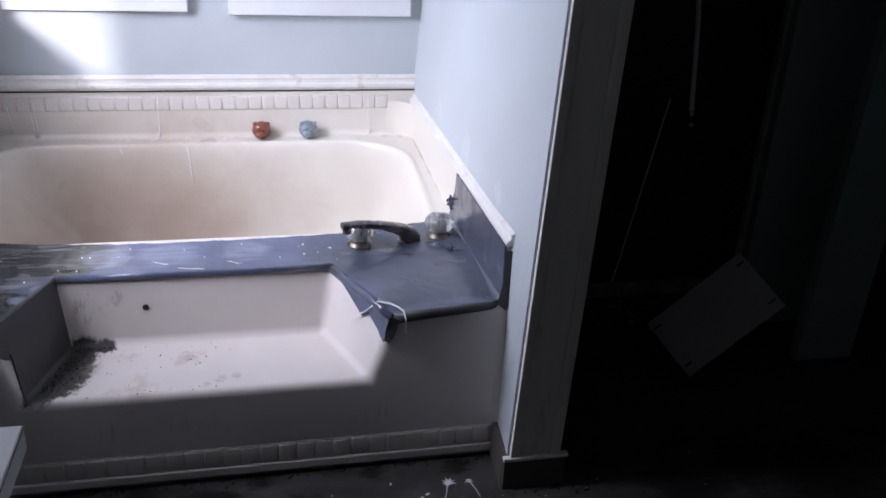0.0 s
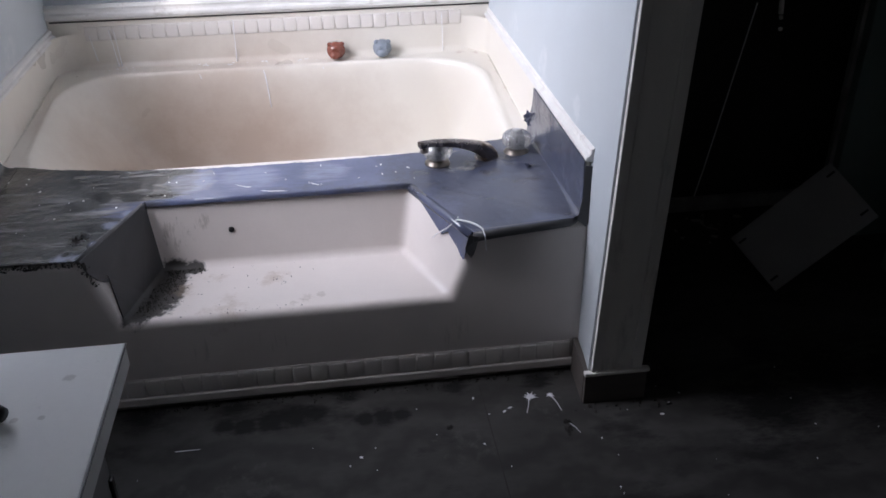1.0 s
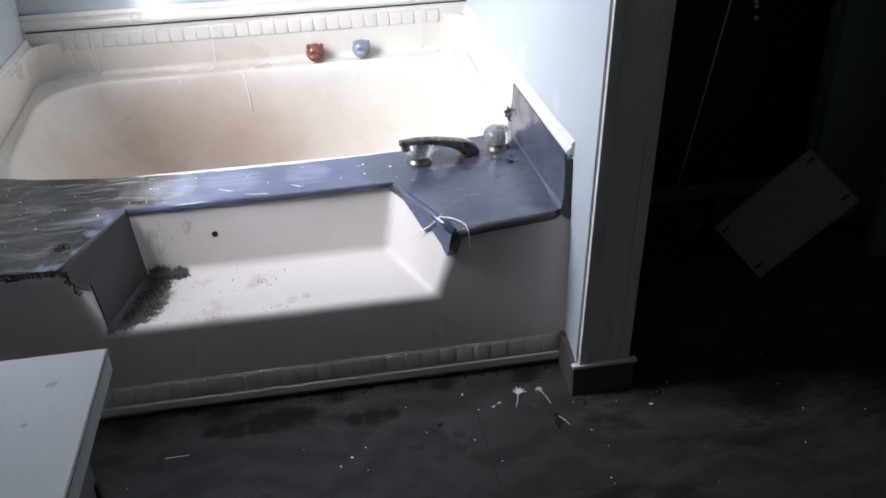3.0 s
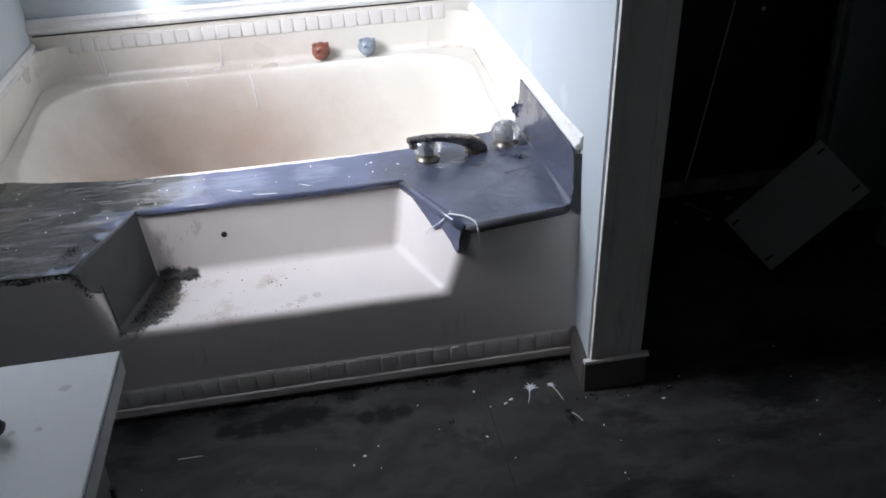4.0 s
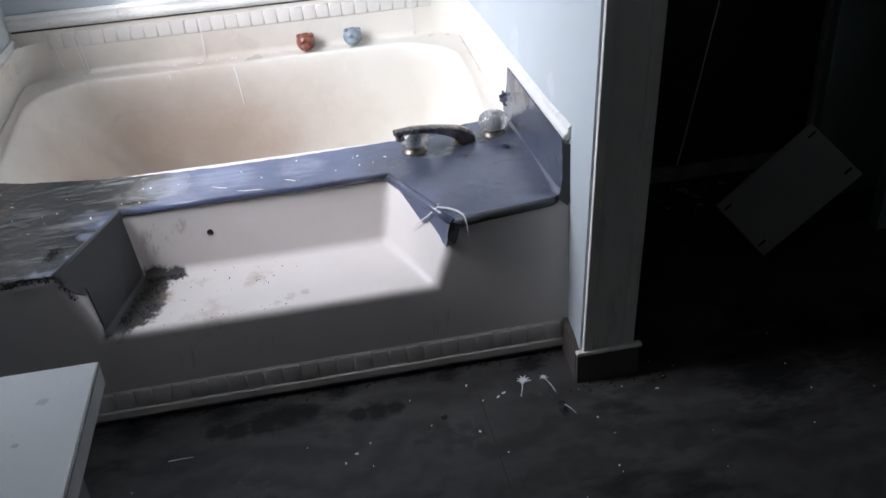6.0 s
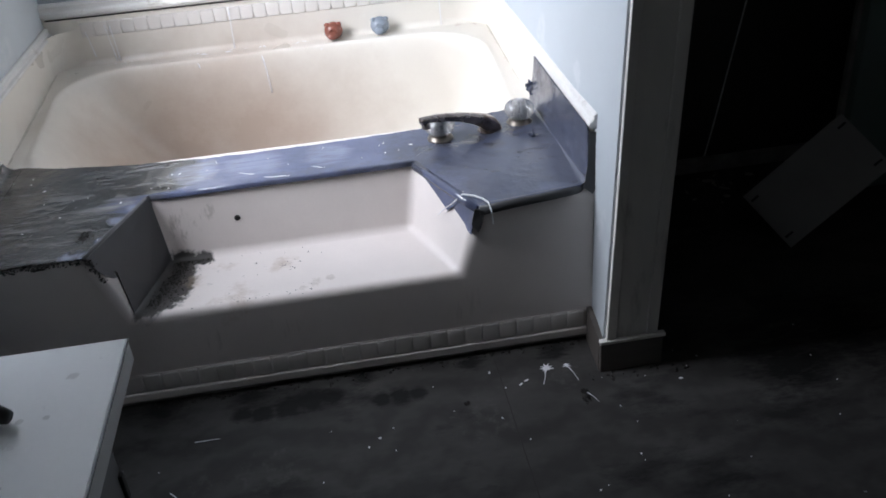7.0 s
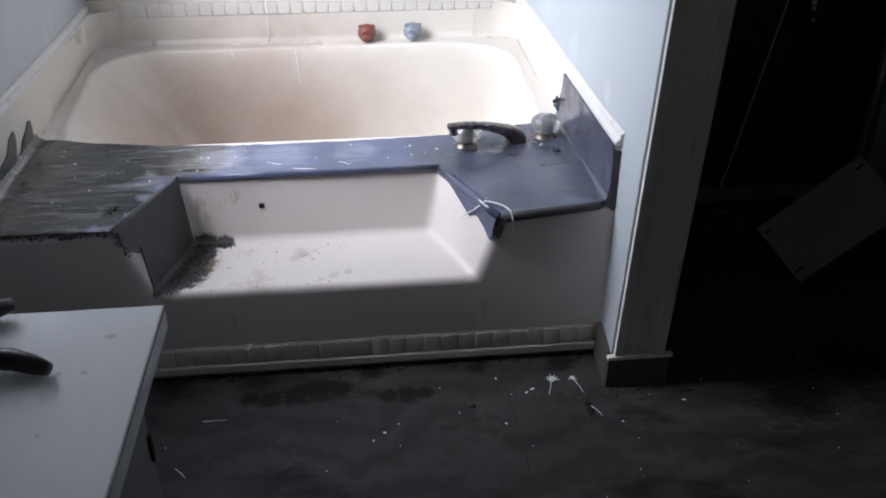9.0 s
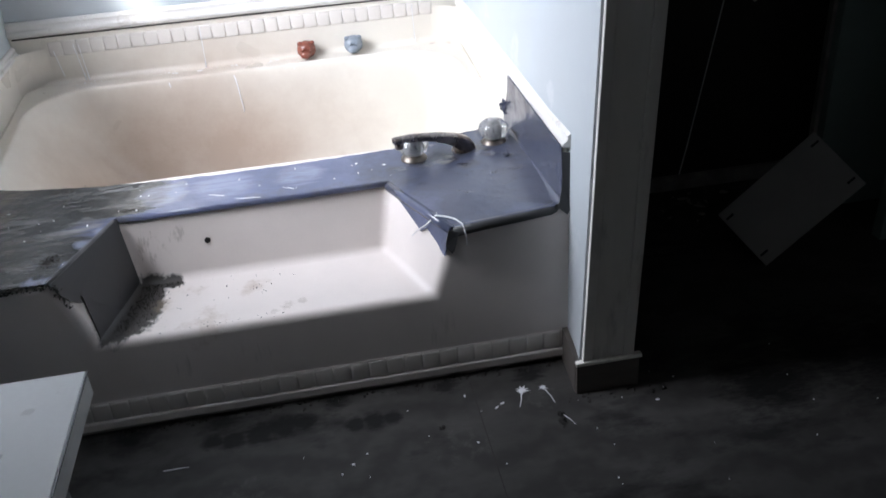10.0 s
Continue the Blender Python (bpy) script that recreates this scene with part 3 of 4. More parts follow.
def on_side(side, u, v, off=0.005):
    """A place on the recess's side wall: u from front to back, v downwards."""
    a, b, p, q = (Vector(fr[0]), Vector(bk[0]), Vector(fr[1]), Vector(bk[1])) if side < 0 else (Vector(fr[3]), Vector(bk[3]), Vector(fr[2]), Vector(bk[2]))
    return a.lerp(b, u).lerp(p.lerp(q, u), v) + Vector((-off * side, 0, 0.002))


def flap(side, outline_uv, thick=0.0025, off=0.005):
    return prism([on_side(side, u, v, off) for u, v in outline_uv], (thick * side, 0, 0))


part("torn_flap", flap(1, [(0, -0.01), (-0.02, 0.40), (0.04, 0.375), (0.10, 0.32), (0.20, 0.27), (0.30, 0.223), (0.335, 0.27), (0.37, 0.318), (0.53, 0.24), (0.70, 0.155), (0.85, 0.085), (0.97, 0.02), (1, -0.01)]), TAPE, cover)
part("side_lip", lip([(-1.073, 0.006), (-1.04, 0.09), (-1.005, 0.178), (-0.977, 0.248)], 0.010, 0.0055), GREYSHADE, cover, smooth=True)
part("side_lip", lip([(-0.357, 0.250), (-0.325, 0.170), (-0.29, 0.088), (-0.252, -0.002)], 0.016, 0.010), TAPE, cover, smooth=True)
fold = [[(-0.0125 - 0.016 * (1 - math.sin(a)) + 0.0015 * noise.noise(Vector((0, y * 25, 2))), y, TOP + sprung(-0.03, y) + 0.0006 + 0.016 * (1 - math.cos(a)) + 0.0012 * noise.noise(Vector((4, y * 30, 0)))) for a in (0.0, 0.3, 0.6, 0.9, 1.2, 1.57)] for y in [0.004 + 0.45 * i / 36 for i in range(37)]]
part("fold", loft(fold, closed=False), TAPE, cover, "shiny rounded fold in the vinyl", smooth=True)
part("corner_flap", prism([(-0.262, -0.009, TOP - 0.004), (-0.240, -0.0115, TOP - 0.012), (-0.243, -0.0115, 0.436), (-0.247, -0.011, 0.418), (-0.252, -0.010, 0.403), (-0.257, -0.010, 0.396), (-0.266, -0.008, 0.408), (-0.270, -0.006, 0.416)], (0, 0.0025, 0)), GREYSHADE, cover)
part("recess_flap", flap(-1, [(0, -0.01), (0, 0.16), (0.05, 0.33), (0.11, 0.42), (0.15, 0.46), (0.16, 0.36), (0.18, 0.40), (0.06, 0.97), (0.5, 0.97), (0.97, 0.95), (0.98, -0.01)], 0.0018, 0.0022), GREYSHADE, cover, "dull dark grey flap hanging into the recess")
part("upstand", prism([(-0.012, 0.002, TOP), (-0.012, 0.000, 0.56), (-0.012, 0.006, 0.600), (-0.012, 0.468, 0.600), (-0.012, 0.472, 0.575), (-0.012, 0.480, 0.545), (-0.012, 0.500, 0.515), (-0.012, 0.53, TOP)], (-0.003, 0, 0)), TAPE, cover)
part("end_fold", prism([(-0.024, -0.004, TOP + 0.010), (-0.014, 0.0, 0.52), (-0.013, 0.0, 0.592), (0.002, -0.002, 0.590), (0.004, -0.003, 0.46), (-0.004, -0.004, 0.448)], (0, -0.002, 0)), GREYSHADE, cover)
for outline_yz in ([(0.03, TOP), (0.028, 0.486), (0.06, 0.492), (0.12, 0.484), (0.17, 0.493), (0.22, 0.490), (0.26, 0.502), (0.30, 0.508), (0.335, 0.536), (0.365, 0.541), (0.372, 0.526), (0.36, 0.498), (0.345, 0.478), (0.335, TOP)],
                   [(0.385, TOP), (0.39, 0.486), (0.41, 0.500), (0.44, 0.508), (0.465, 0.524), (0.482, 0.522), (0.485, 0.498), (0.478, TOP)]):
    part("left_upstand", prism([(-1.3575, y, z) for y, z in outline_yz], (0.003, 0, 0)), STRIP, cover, "torn dark strip stuck to the panel")
rows = [[(-1.356 + 0.004 * noise.noise(Vector((0, y * 20, 1))), y, TOP + 0.022 + 0.006 * noise.noise(Vector((0, y * 14, 5)))), (-1.350, y, TOP + 0.011), (-1.338, y, TOP + 0.0035), (-1.318 + 0.005 * noise.noise(Vector((3, y * 18, 0))), y, TOP + 0.0008)] for y in [0.02 + 0.48 * i / 40 for i in range(41)]]
part("curled_edge", loft(rows, closed=False), TAPE, cover, "sheet edge curled up the panel", smooth=True)
strip_xz = ((-1.368, 0.452), (-1.350, 0.452), (-1.337, 0.460), (-1.340, 0.50), (-1.346, 0.552), (-1.356, 0.556), (-1.357, 0.592), (-1.360, 0.632), (-1.368, 0.640))
part("end_strip", prism([(x, 0.028 + 1.2 * (x + 1.336), z) for x, z in strip_xz], (0.003, -0.003, 0)), STRIP, cover, "dull grey torn strip end", bevel=0.001)

# ---- tap: spout and two crystal handles ----
spout = thing("tub_spout", (-0.181, 0.37, TOP), "tarnished chrome arched tub spout on the vinyl deck", "tap")
# each row: place along the arm, half width, half height of a rounded box section
SECTIONS = ((0.000, -0.002, 0.0235, 0.0245), (0.001, 0.008, 0.0230, 0.0240), (0.007, 0.019, 0.0212, 0.0215), (0.022, 0.031, 0.0185, 0.0165), (0.050, 0.0435, 0.0155, 0.0125), (0.085, 0.0555, 0.0130, 0.0100), (0.120, 0.0640, 0.0115, 0.0085), (0.150, 0.0690, 0.0107, 0.0078), (0.175, 0.0712, 0.0105, 0.0076), (0.190, 0.0710, 0.0108, 0.0082))
ARM = Vector((-0.942, -0.335, 0)).normalized()
SIDE = Vector((-ARM.y, ARM.x, 0))
BASE = Vector((-0.150, 0.377, TOP))
spine = [BASE + ARM * a + Vector((0, 0, h)) for a, h, _, _ in SECTIONS]
rings = []
for i, (p, (_, _, hw, hh)) in enumerate(zip(spine, SECTIONS)):
    d = (spine[min(i + 1, len(spine) - 1)] - spine[max(i - 1, 0)]).normalized()
    up = SIDE.cross(d).normalized()
    ring = []
    for k in range(24):
        a = k * math.tau / 24
        c, q = math.cos(a), math.sin(a)
        ring.append(p + SIDE * (hw * math.copysign(abs(c) ** 0.55, c)) + up * (hh * math.copysign(abs(q) ** 0.55, q)))
    rings.append(ring)
arm = part("arm", loft(rings, cap_start=True, cap_end=True), BRONZE, spout, smooth=True, bevel=0.0015, angle=50)
part("outlet", turned([(0.0090, 0), (0.0105, 0.002), (0.0105, 0.015)], BASE + ARM * 0.177 + Vector((0, 0, 0.050))), BRONZE, arm, smooth=True)
part("base", turned([(0.033, 0), (0.033, 0.0015), (0.029, 0.003)], BASE - Vector((0, 0, 0.001))), BRONZE, spout, smooth=True)


def handle(x, y):
    """Clear faceted knob over a dark threaded stem, on a stepped base."""
    h = thing("tap_handle", (x, y, TOP), "faceted clear acrylic tap handle on a tarnished brass base", "tap handle", "bathtub tap handles")
    part("escutcheon", turned([(0.032, -0.001), (0.032, 0.003), (0.028, 0.005), (0.027, 0.009), (0.022, 0.011), (0.019, 0.014)], (x, y, TOP)), BRASS, h, "tarnished brass escutcheon", smooth=True)
    bm = turned([(0.017, 0.014), (0.028, 0.017), (0.036, 0.025), (0.039, 0.035), (0.037, 0.045), (0.029, 0.054), (0.013, 0.058)], (x, y, TOP), seg=12)
    knob = part("knob", bm, CRYSTAL, h, "clear faceted acrylic knob")
    part("stem", turned([(0.012, 0.0145), (0.016, 0.019), (0.013, 0.026), (0.017, 0.031), (0.014, 0.040), (0.016, 0.046), (0.009, 0.052)], (x, y, TOP), seg=16), STEM, h, "dark corroded stem", smooth=True)
    part("button", turned([(0.012, 0.0582), (0.012, 0.0605), (0.009, 0.062)], (x, y, TOP), seg=16), STEEL, knob, smooth=True)
    return h


handle(-0.279, 0.362)
handle(-0.071, 0.398)


# ---- small animal-head ornaments on the tub ledge ----
def ball(bm, c, r, s=(1, 1, 1), seg=18):
    m = Matrix.Translation(c) @ Matrix.Diagonal((r * s[0], r * s[1], r * s[2], 1))
    bmesh.ops.create_uvsphere(bm, u_segments=seg, v_segments=seg // 2 + 1, radius=1, matrix=m)


def ornament(x, y, material, label):
    z = rim(x, y) + 0.029
    bm = bmesh.new()
    ball(bm, (x, y, z), 0.0285, (1.05, 0.9, 0.98))
    ball(bm, (x - 0.004, y - 0.024, z - 0.010), 0.016, (1.1, 0.8, 0.8))
    for s in (-1, 1):
        ball(bm, (x + s * 0.019, y - 0.006, z + 0.021), 0.0085, (1, 0.6, 0.9), 12)
        ball(bm, (x + s * 0.010, y - 0.026, z + 0.008), 0.005, (1, 0.7, 1), 10)
    tagged(part("ornament", bm, material, smooth=True), label, "ornament", "ornaments on the tub ledge")


ornament(-0.500, 1.14, REDC, "small glazed red-brown animal head on the tub ledge")
ornament(-0.352, 1.14, BLUEC, "small glazed blue-grey animal head on the tub ledge")

# ---- boards on the wall above the tub ----
for x0, x1, z0 in ((-1.22, -0.703, 0.887), (-0.583, -0.022, 0.880)):
    tagged(part("wall_board", boxed(x0, x1, BACK - 0.032, BACK - 0.001, z0, 1.75), PANEL, bevel=0.003), "white painted board fixed to the wall above the tub", "wall board", "boards above the tub")

# ---- cabinet with the tool ----
cab = thing("vanity_cabinet", (-1.09, -1.3, 0), "pale grey laminate cabinet with an overhanging scratched top", "cabinet")
part("worktop", boxed(-W + 0.002, -0.806, -1.9, -0.70, 0.692, 0.726), LAMINATE, cab, "scratched pale grey laminate top", bevel=0.002)
part("edge_strip", boxed(-0.8058, -0.8045, -1.9, -0.70, 0.7235, 0.7255), BLACK, cab, "dark worn edge line")
part("body", boxed(-W + 0.002, -0.812, -1.88, -0.845, FZ, 0.6915), CABINET, cab, bevel=0.002)
part("hinge", boxed(-0.8125, -0.808, -0.858, -0.846, 0.61, 0.65), BLACK, cab, bevel=0.002)

for a, b, w in (((-1.016, -0.909), (-0.993, -0.884), 0.0012), ((-0.981, -0.908), (-0.976, -0.899), 0.0014), ((-1.000, -0.931), (-0.988, -0.924), 0.0010), ((-0.940, -1.012), (-0.925, -0.980), 0.0013)):
    part("scratch", tube([(*a, 0.7263), ((a[0] + b[0]) / 2, (a[1] + b[1]) / 2 + 0.003, 0.7264), (*b, 0.7263)], [w * 0.5, w, w * 0.6], seg=8, squash=0.25), PAINT, cab, "white scuff on the worktop")

pl = thing("pliers", (-1.040, -0.784, 0.726), "open pliers with black grips lying on the cabinet", "pliers")
g1 = [(-1.030, -0.816, 0.738), (-1.010, -0.816, 0.741), (-0.980, -0.815, 0.743), (-0.950, -0.818, 0.742), (-0.925, -0.826, 0.739), (-0.908, -0.833, 0.737)]
g2 = [(-1.082, -0.772, 0.738), (-1.058, -0.756, 0.741), (-1.030, -0.736, 0.743), (-1.002, -0.715, 0.742), (-0.985, -0.702, 0.741)]
part("grip", tube(g1, [0.0095, 0.0115, 0.0125, 0.0125, 0.0115, 0.008]), BLACK, pl, "black rubber grip", smooth=True)
part("grip", tube(g2, [0.009, 0.011, 0.012, 0.0115, 0.008]), BLACK, pl, "black rubber grip", smooth=True)
part("collar", tube([(-1.036, -0.816, 0.738), (-1.030, -0.816, 0.738)], 0.0105), STEEL, pl, "steel collar", smooth=True)
part("jaw", tube([(-1.036, -0.816, 0.738), (-1.070, -0.812, 0.738), (-1.110, -0.800, 0.737), (-1.150, -0.794, 0.735)], [0.009, 0.012, 0.013, 0.006], squash=0.7), STEEL, pl, "steel jaw", smooth=True)
part("jaw", tube([(-1.082, -0.772, 0.738), (-1.100, -0.786, 0.738), (-1.125, -0.802, 0.737), (-1.160, -0.810, 0.735)], [0.009, 0.012, 0.012, 0.006], squash=0.7), STEEL, pl, "steel jaw", smooth=True)
part("pivot", turned([(0.007, 0.0), (0.007, 0.004), (0.005, 0.006)], (-1.095, -0.799, 0.745), seg=16), STEEL, pl, "steel pivot", smooth=True)

# ---- closet: board, stick, hanging tube, door ----
structure(part("baseboard_closet", boxed(0.10, 1.0, 0.735, 0.752, FZ, 0.105), DIRTY), "pale dirty board on the closet floor", "baseboard")
door = thing("door_panel", (1.1, 0.42, FZ), "grey-green painted door standing in the dark closet", "door")
part("leaf", boxed(0.905, 1.30, 0.50, 0.535, FZ + 0.002, 2.0), GREEN, door, bevel=0.003)
part("stile", boxed(0.98, 1.16, 0.28, 0.32, FZ + 0.002, 2.0, lean=0.03), GREEN, door, "upright grey-green board", bevel=0.003)
part("stile", boxed(0.885, 0.897, 0.52, 0.54, FZ + 0.002, 2.0), DIRTY, door, "narrow dusty edge board")
corner = Vector((0.630, 0.246, FZ))
lean_n = Vector((-0.48, -0.76, 0.44)).normalized()
ux = (Vector((0.762, 0.199, 0.224)) - corner)
ux = (ux - lean_n * ux.dot(lean_n)).normalized()
uy = lean_n.cross(ux)
board = thing("leaning_board", corner, "pale grey board with corner slots, leaning in the closet", "board")
m = Matrix((( *ux, ), (*uy, ), (*lean_n, ))).transposed()
cs = [corner + m @ Vector(p) for p in ((0, 0, 0), (0.323, 0, 0), (0.323, 0.186, 0), (0, 0.186, 0))]
part("sheet", prism(cs, lean_n * -0.008), BOARD, board)
for a, b2 in ((0.02, 0.03), (0.303, 0.03), (0.303, 0.161), (0.02, 0.161)):
    q = [corner + m @ Vector((a + dx, b2 + dy, 0.001)) for dx, dy in ((-0.012, -0.003), (0.012, -0.003), (0.012, 0.003), (-0.012, 0.003))]
    part("slot", prism(q, lean_n * 0.001), BLACK, board)
tagged(part("stick", tube([(0.600, 0.772, FZ), (0.624, 0.770, 0.188), (0.666, 0.769, 0.437), (0.712, 0.768, 0.71)], 0.0024, seg=8), PANEL), "thin pale stick leaning on the closet wall", "stick")
pull = thing("hanging_tube", (0.645, 0.6, 1.15), "pale tube with small beads hanging in the dark closet", "tube")
part("tube", tube([(0.60, 0.6, 2.3), (0.645, 0.6, 1.15), (0.670, 0.6, 0.98), (0.696, 0.6, 0.722)], 0.007, seg=10), TRIM, pull)
for x, z in ((0.6985, 0.712), (0.703, 0.680)):
    part("bead", turned([(0.002, -0.006), (0.006, -0.003), (0.006, 0.003), (0.002, 0.006)], (x, 0.6, z), seg=12), TRIM, pull, smooth=True)

# ---- small things on the tub ----
rnd = random.Random(7)


def lumps(spots, lo, hi, flat=0.5):
    """Many small uneven crumbs in one mesh."""
    bm = bmesh.new()
    for x, y, z in spots:
        r = rnd.uniform(lo, hi)
        g = bmesh.ops.create_icosphere(bm, subdivisions=1, radius=r, matrix=Matrix.Translation((x, y, z)) @ pose(0, 0, 0, rnd.uniform(0, 90), rnd.uniform(0, 90), rnd.uniform(0, 360)) @ Matrix.Diagonal((rnd.uniform(0.6, 1.6), rnd.uniform(0.5, 1.1), flat, 1)))
        for v in g["verts"]:
            v.co += Vector((rnd.uniform(-1, 1), rnd.uniform(-1, 1), rnd.uniform(-0.5, 0.5))) * r * 0.3
    return bm


def flakes(spots, lo, hi, axis="z"):
    """Thin paint flecks with uneven outlines in one mesh."""
    bm = bmesh.new()
    for x, y, z in spots:
        r, a0, k = rnd.uniform(lo, hi), rnd.uniform(0, 6.3), rnd.choice((5, 6, 7))
        sx, ca = rnd.uniform(0.7, 2.6), rnd.uniform(0, 3.14)
        top, bot = [], []
        for i in range(k):
            a, q = a0 + i * math.tau / k, r * rnd.uniform(0.6, 1.2)
            u, v = q * math.cos(a) * sx, q * math.sin(a)
            u, v = u * math.cos(ca) - v * math.sin(ca), u * math.sin(ca) + v * math.cos(ca)
            for ring, h in ((top, 0.0012), (bot, -0.0005)):
                ring.append(bm.verts.new((x + u, y + v, z + h) if axis == "z" else (x + u, y - h, z + v)))
        bm.faces.new(top)
        for i in range(k):
            j = (i + 1) % k
            bm.faces.new((bot[i], bot[j], top[j], top[i]))
    return bm


def stuff(ob, label, category):
    return tagged(ob, label, category, kind="stuff")


spots = []
for k in range(400):
    u = rnd.random()
    x, y = -1.0 + 0.065 * u, 0.035 + 0.175 * u
    spots.append((x + abs(rnd.gauss(0, 0.022)), y - abs(rnd.gauss(0, 0.014)) + 0.01, STEP + 0.001))
for k in range(420):
    u = rnd.random()
    spots.append((-0.985 + 0.05 * u + abs(rnd.gauss(0, 0.030)), 0.05 + 0.15 * u - abs(rnd.gauss(0, 0.018)), STEP + 0.0005))
for k in range(170):
    spots.append((rnd.uniform(-0.95, -0.85), 0.217 - abs(rnd.gauss(0, 0.010)), STEP))
stuff(part("recess_grime", lumps(spots, 0.0005, 0.0018, 0.4), GRIME), "black crumbly grime in the corner of the step recess", "grime")
spots = [(rnd.gauss(-0.72, 0.12), rnd.uniform(0.03, 0.22), STEP - 0.001) for k in range(20)] + [(rnd.gauss(-0.68, 0.02), rnd.gauss(0.14, 0.015), STEP - 0.001) for k in range(14)]
spots += [(rnd.uniform(-0.98, -0.6), rnd.gauss(0.02, 0.006), STEP) for k in range(26)]
stuff(part("recess_specks", lumps(spots, 0.0007, 0.0020, 0.4), GRIME), "dark specks of dirt on the recess floor", "dirt")
spots = [(rnd.uniform(-1.33, -1.07), rnd.uniform(-0.006, 0.004), rnd.uniform(0.445, 0.457)) for k in range(170)]
stuff(part("glue_residue", lumps(spots, 0.0012, 0.0034, 0.7), GRIME), "blackened glue residue along the torn vinyl edge", "residue")
spots = []
for k in range(90):
    v = rnd.random() ** 1.4
    spots.append((-1.066 + 0.020 * v + rnd.gauss(0.002, 0.005), -0.0015 + rnd.uniform(0, 0.003), 0.452 - 0.058 * v))
stuff(part("corner_residue", lumps(spots, 0.0008, 0.0026, 0.5), GRIME), "blackened ragged glue at the corner of the deck", "residue")

hole = thing("screw_hole", (-0.787, 0.247, 0.374), "dark round hole with a dirty rim in the recess wall", "hole")
part("bore", turned([(0.0055, 0.0), (0.0055, 0.0035)], (-0.787, 0.2485, 0.374), (0, -1, 0.12), 18), BLACK, hole)
part("ring", turned([(0.0072, 0.0), (0.0070, 0.0022), (0.006, 0.003)], (-0.787, 0.2485, 0.374), (0, -1, 0.12), 18), GRIME, hole, smooth=True)

thread = [on_side(1, 0.46, 0.44, 0.010), on_side(1, 0.38, 0.30, 0.012), on_side(1, 0.28, 0.16, 0.013), on_side(1, 0.20, -0.035, 0.008), (-0.255, 0.032, 0.4625), (-0.240, 0.016, 0.462), (-0.231, 0.0, 0.460), (-0.228, -0.0135, 0.449), (-0.226, -0.0145, 0.432), (-0.225, -0.0145, 0.415)]
tagged(part("thread", tube(thread, [0.0008, 0.0012, 0.0016, 0.0018, 0.002, 0.002, 0.002, 0.0018, 0.0010, 0.001][:len(thread)], seg=8), PAINT, smooth=True), "white thread hanging over the deck corner", "thread")

deck_spots = [(-0.08 + rnd.gauss(0, 0.02), 0.29 + rnd.gauss(0, 0.03), TOP) for k in range(9)]
deck_spots += [(rnd.uniform(-1.0, -0.3), rnd.uniform(0.27, 0.42), TOP) for k in range(18)] + [(rnd.uniform(-0.3, -0.03), rnd.uniform(0.02, 0.3), TOP) for k in range(7)]
deck_spots += [(rnd.uniform(-1.32, -1.0), rnd.uniform(0.03, 0.44), TOP) for k in range(14)]
stuff(part("deck_flecks", flakes(deck_spots, 0.0007, 0.0022), PAINT), "white paint flecks spattered over the vinyl", "paint flecks")
tagged(part("paint_blot", flakes([(-0.128, 0.004, TOP + 0.0005), (-0.12, 0.008, TOP + 0.0005), (-0.15, 0.002, TOP), (-0.138, -0.006, TOP - 0.002)], 0.0025, 0.0048), PAINT), "white paint blot on the front of the vinyl", "paint")
for pts in ([(-0.71, 0.275, TOP), (-0.69, 0.268, TOP), (-0.665, 0.266, TOP), (-0.65, 0.262, TOP)], [(-0.60, 0.30, TOP), (-0.585, 0.292, TOP), (-0.575, 0.283, TOP)], [(-0.77, 0.315, TOP), (-0.745, 0.30, TOP), (-0.735, 0.298, TOP)]):
    tagged(part("paint_drip", tube(pts, [0.0006, 0.0013, 0.0015, 0.0006][:len(pts)], seg=8, squash=0.4), PAINT, smooth=True), "thin white paint drip dried on the vinyl", "paint drip", "paint drips")
crumple = lumps([(-0.062 + rnd.gauss(0, 0.008), 0.30 + rnd.gauss(0, 0.012), TOP + rnd.uniform(0.001, 0.012)) for k in range(10)], 0.005, 0.011, 0.14)
tagged(part("peeled_vinyl", crumple, TAPE), "crumpled scraps of peeled blue vinyl", "scrap", "peeled vinyl scraps")
crumple = lumps([(-0.015 + rnd.gauss(0, 0.004), 0.505 + rnd.gauss(0, 0.012), 0.485 + rnd.uniform(0.0, 0.03)) for k in range(12)], 0.006, 0.012, 0.2)
tagged(part("peeled_vinyl", crumple, TAPE), "crumpled scraps of peeled blue vinyl", "scrap", "peeled vinyl scraps")

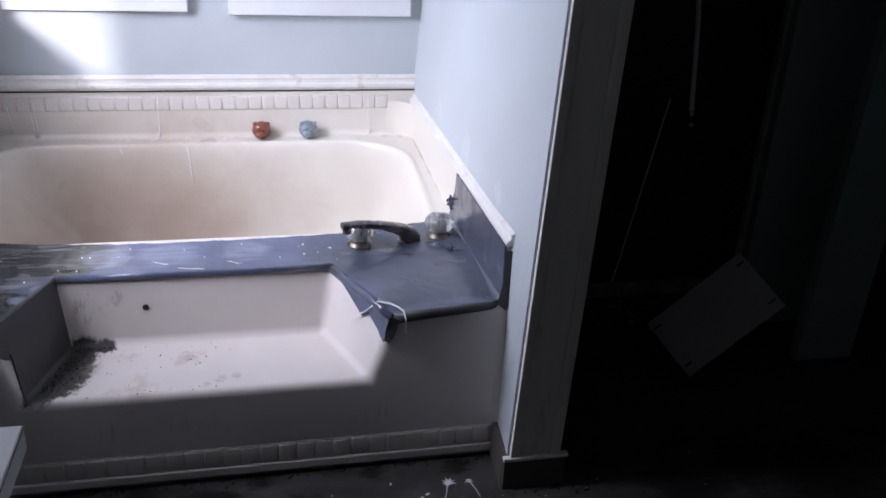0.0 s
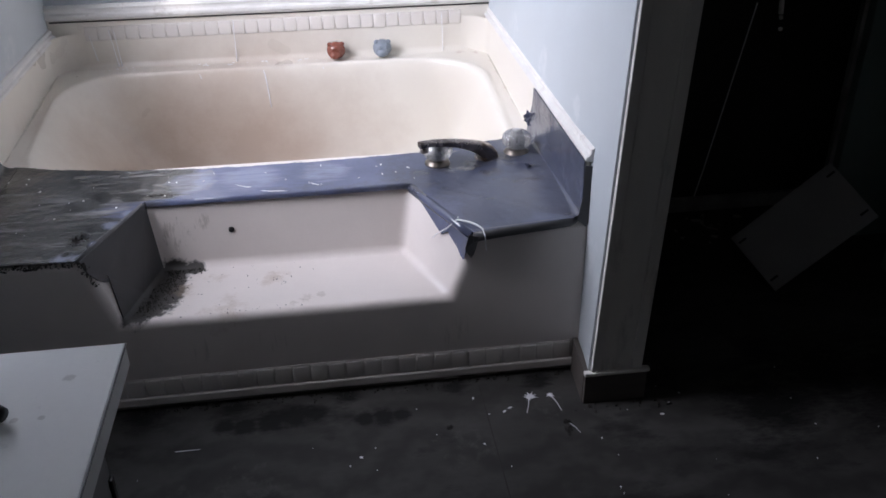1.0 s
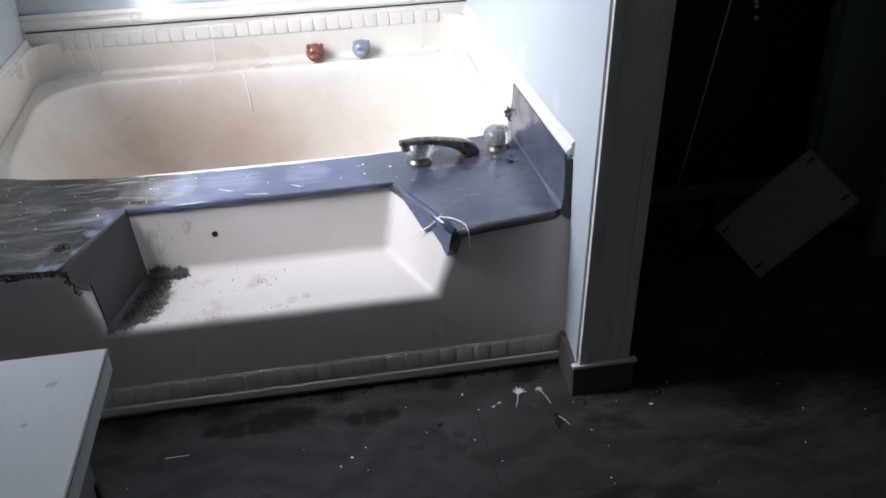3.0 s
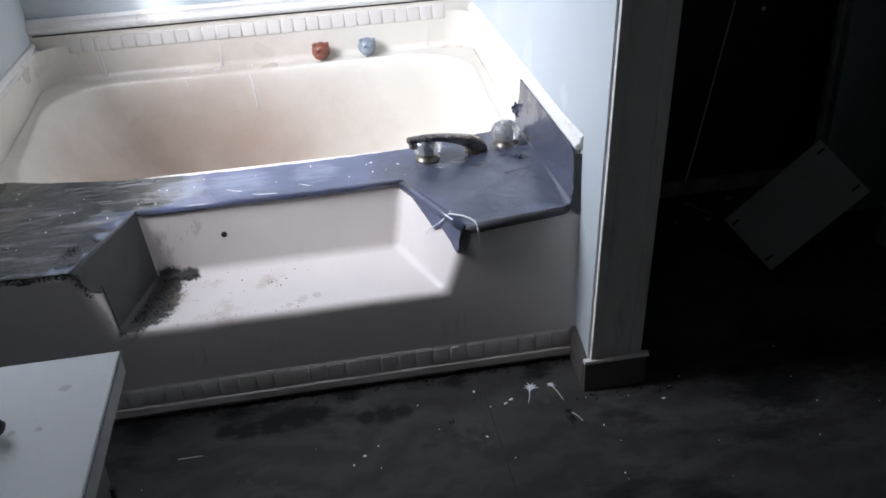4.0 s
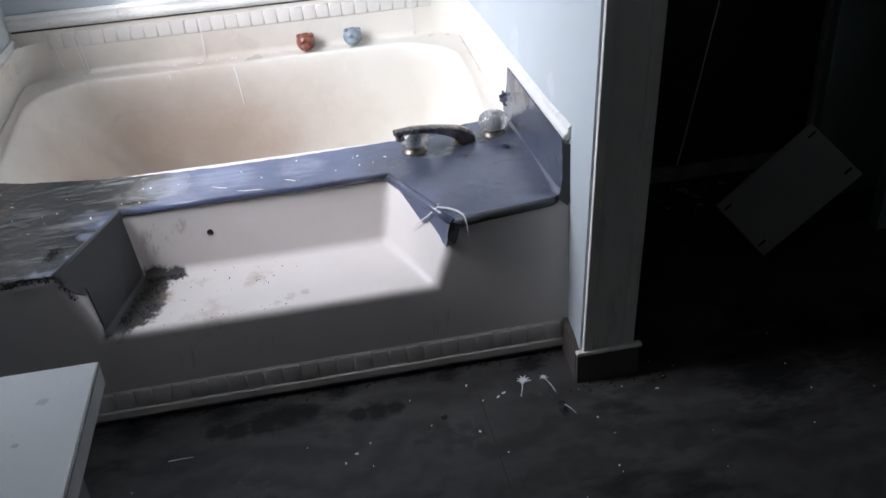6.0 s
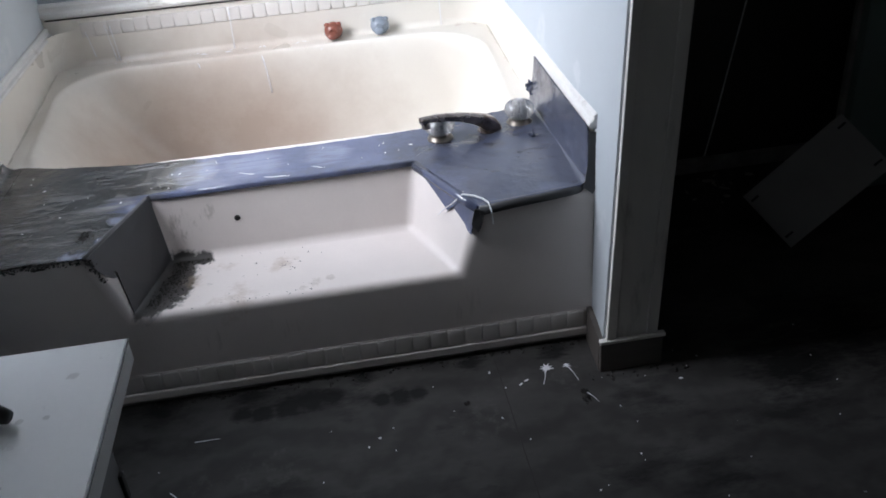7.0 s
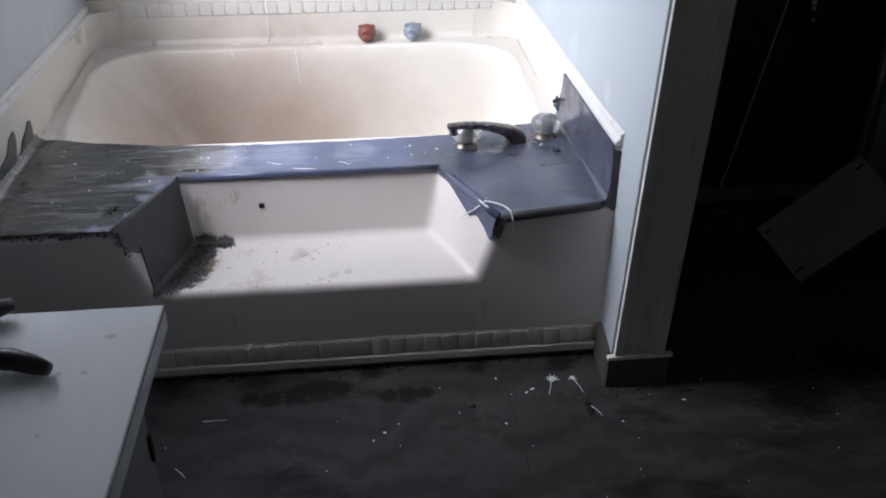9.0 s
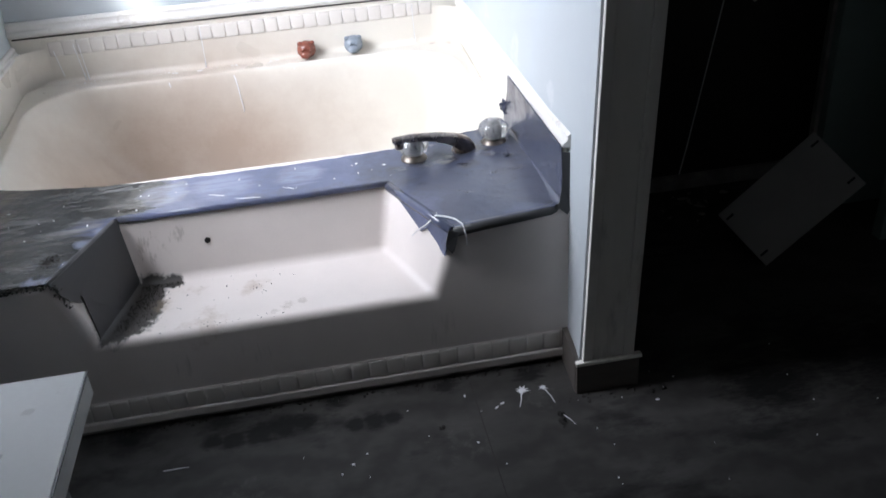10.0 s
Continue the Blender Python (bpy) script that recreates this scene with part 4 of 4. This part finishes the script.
# dried paint runs on the tub and the panel behind it
for x, z0, z1, dx in ((-1.19, 0.50, 0.615, 0.012), (-1.175, 0.50, 0.61, 0.006), (-1.25, 0.52, 0.60, 0.012), (-0.812, 0.49, 0.628, -0.004), (-0.155, 0.492, 0.62, 0.003)):
    pts = [(x + dx * t, 1.1625, z1 + (z0 - z1) * t) for t in (0, 0.33, 0.66, 1)]
    tagged(part("paint_drip", tube(pts, [0.0012, 0.0010, 0.0012, 0.0020], seg=8, squash=0.5, up=(0, 1, 0)), PAINT, smooth=True), "white paint run down the tub surround", "paint drip", "paint drips")
for x, ln in ((-0.93, 3), (-0.735, 6), (-0.55, 2)):
    prof = ((0.0, 0.0), (0.002, 0.008), (0.009, 0.016), (0.020, 0.020), (0.05, 0.024), (0.085, 0.029), (0.12, 0.034))[:ln + 1]
    pts = [(x + 0.003 * i, 1.092 - ins - 0.0012, rim(x, 1.1) - d + 0.0012) for i, (d, ins) in enumerate(prof)]
    tagged(part("paint_drip", tube(pts, [0.0016] * len(pts), seg=8, squash=0.4, up=(0, 1, 0.3)), PAINT, smooth=True), "white paint run down the tub wall", "paint drip", "paint drips")
led = [(rnd.choice((-1.19, -0.82, -0.93, -0.72, -1.1, -0.6)) + rnd.gauss(0, 0.025), rnd.uniform(1.14, 1.165), rim(0, 1.15)) for k in range(26)]
stuff(part("ledge_flecks", flakes(led, 0.001, 0.005), PAINT), "white paint flecks on the tub ledge", "paint flecks")

# ---- paint and litter on the floor ----
def splash(x, y, r, rays):
    """A flat paint blob with an uneven star outline."""
    top, bot = [], []
    bm = bmesh.new()
    for i in range(rays * 2):
        a = i * math.tau / (rays * 2)
        q = r * (rnd.uniform(0.85, 1.6) if i % 2 else rnd.uniform(0.4, 0.65))
        top.append(bm.verts.new((x + q * math.cos(a), y + q * math.sin(a) * 0.9, FZ + 0.0012)))
        bot.append(bm.verts.new((x + q * 1.05 * math.cos(a), y + q * 0.95 * math.sin(a), FZ)))
    bm.faces.new(top)
    for i in range(len(top)):
        j = (i + 1) % len(top)
        bm.faces.new((bot[i], bot[j], top[j], top[i]))
    return bm


for x, y, r, k in ((-0.132, -0.088, 0.0125, 9), (-0.085, -0.089, 0.0075, 6)):
    tagged(part("paint_splash", splash(x, y, r, k), PAINT), "white paint splash on the dark floor", "paint", "paint splashes")
for a, b in (((-0.136, -0.094), (-0.151, -0.142)), ((-0.083, -0.093), (-0.072, -0.146)), ((-0.066, -0.189), (-0.050, -0.224)), ((-0.918, -0.152), (-0.866, -0.152)), ((-0.955, -0.29), (-0.93, -0.32))):
    tagged(part("paint_streak", tube([(*a, FZ + 0.0006), ((a[0] + b[0]) / 2 + 0.002, (a[1] + b[1]) / 2, FZ + 0.0008), (*b, FZ + 0.0006)], [0.0014, 0.0010, 0.0007], seg=8, squash=0.4), PAINT, smooth=True), "thin white paint streak on the dark floor", "paint", "paint streaks")
floor_spots = [(x, y, FZ + 0.0003) for x, y in ((-0.263, -0.228), (-0.551, -0.251), (-0.526, -0.229), (0.210, -0.127), (0.175, -0.157), (0.147, -0.192), (-0.010, -0.247), (-0.015, -0.392), (-0.261, -0.074), (-0.20, -0.13), (-0.185, -0.12))]
stuff(part("floor_chips", flakes(floor_spots, 0.0016, 0.0030), PAINT), "pale paint chips on the dark floor", "paint flecks")
floor_spots = [(rnd.uniform(-1.0, 0.6), rnd.uniform(-0.6, -0.05), FZ + 0.0003) for k in range(30)]
stuff(part("floor_flecks", flakes(floor_spots, 0.0006, 0.0015), PAINT), "pale paint flecks scattered over the dark floor", "paint flecks")
dirt = [(-0.327 + rnd.gauss(0, 0.003), -0.165 + rnd.gauss(0, 0.003), FZ + 0.001) for k in range(12)] + [(-0.075 + rnd.gauss(0, 0.006), -0.205 + rnd.gauss(0, 0.016), FZ + 0.002) for k in range(26)]
dirt += [(rnd.uniform(-1.3, -0.02), -abs(rnd.gauss(0, 0.014)), FZ + 0.001) for k in range(220)] + [(rnd.uniform(-0.05, 0.2), rnd.gauss(-0.15, 0.012), FZ + 0.001) for k in range(26)]
stuff(part("floor_dirt", lumps(dirt, 0.0015, 0.0055, 0.5), GRIME), "dark clods of dirt along the foot of the tub", "dirt")
litter = [(rnd.uniform(0.42, 0.72), rnd.uniform(0.50, 0.72), FZ + 0.001) for k in range(16)]
stuff(part("closet_litter", flakes(litter, 0.003, 0.010), DIRTY), "pale scraps of litter on the dark closet floor", "litter")
structure(part("floor_seam", boxed(-0.2415, -0.2390, -0.9, -0.03, FZ - 0.001, FZ + 0.0006), GRIME), "dirt-filled joint between two plywood sheets", "floor joint")
smudge = [(-1.085 + rnd.gauss(0, 0.011), 0.095 + rnd.gauss(0, 0.011), TOP) for k in range(90)] + [(-0.95 + rnd.gauss(0, 0.016), 0.285 + rnd.gauss(0, 0.004), TOP) for k in range(50)]
stuff(part("deck_smudge", lumps(smudge, 0.001, 0.0035, 0.22), GRIME), "black smudge of crumbled glue on the vinyl", "grime")
edge_bits = [(x + rnd.gauss(0, 0.004), y + rnd.gauss(0, 0.003), TOP - 0.001) for x, y in ragged if y > 0.40 and x < -0.25 for k in range(1)]
stuff(part("edge_bits", lumps(edge_bits, 0.0007, 0.0018, 0.5), GRIME), "dark ragged bits along the vinyl edge", "residue")
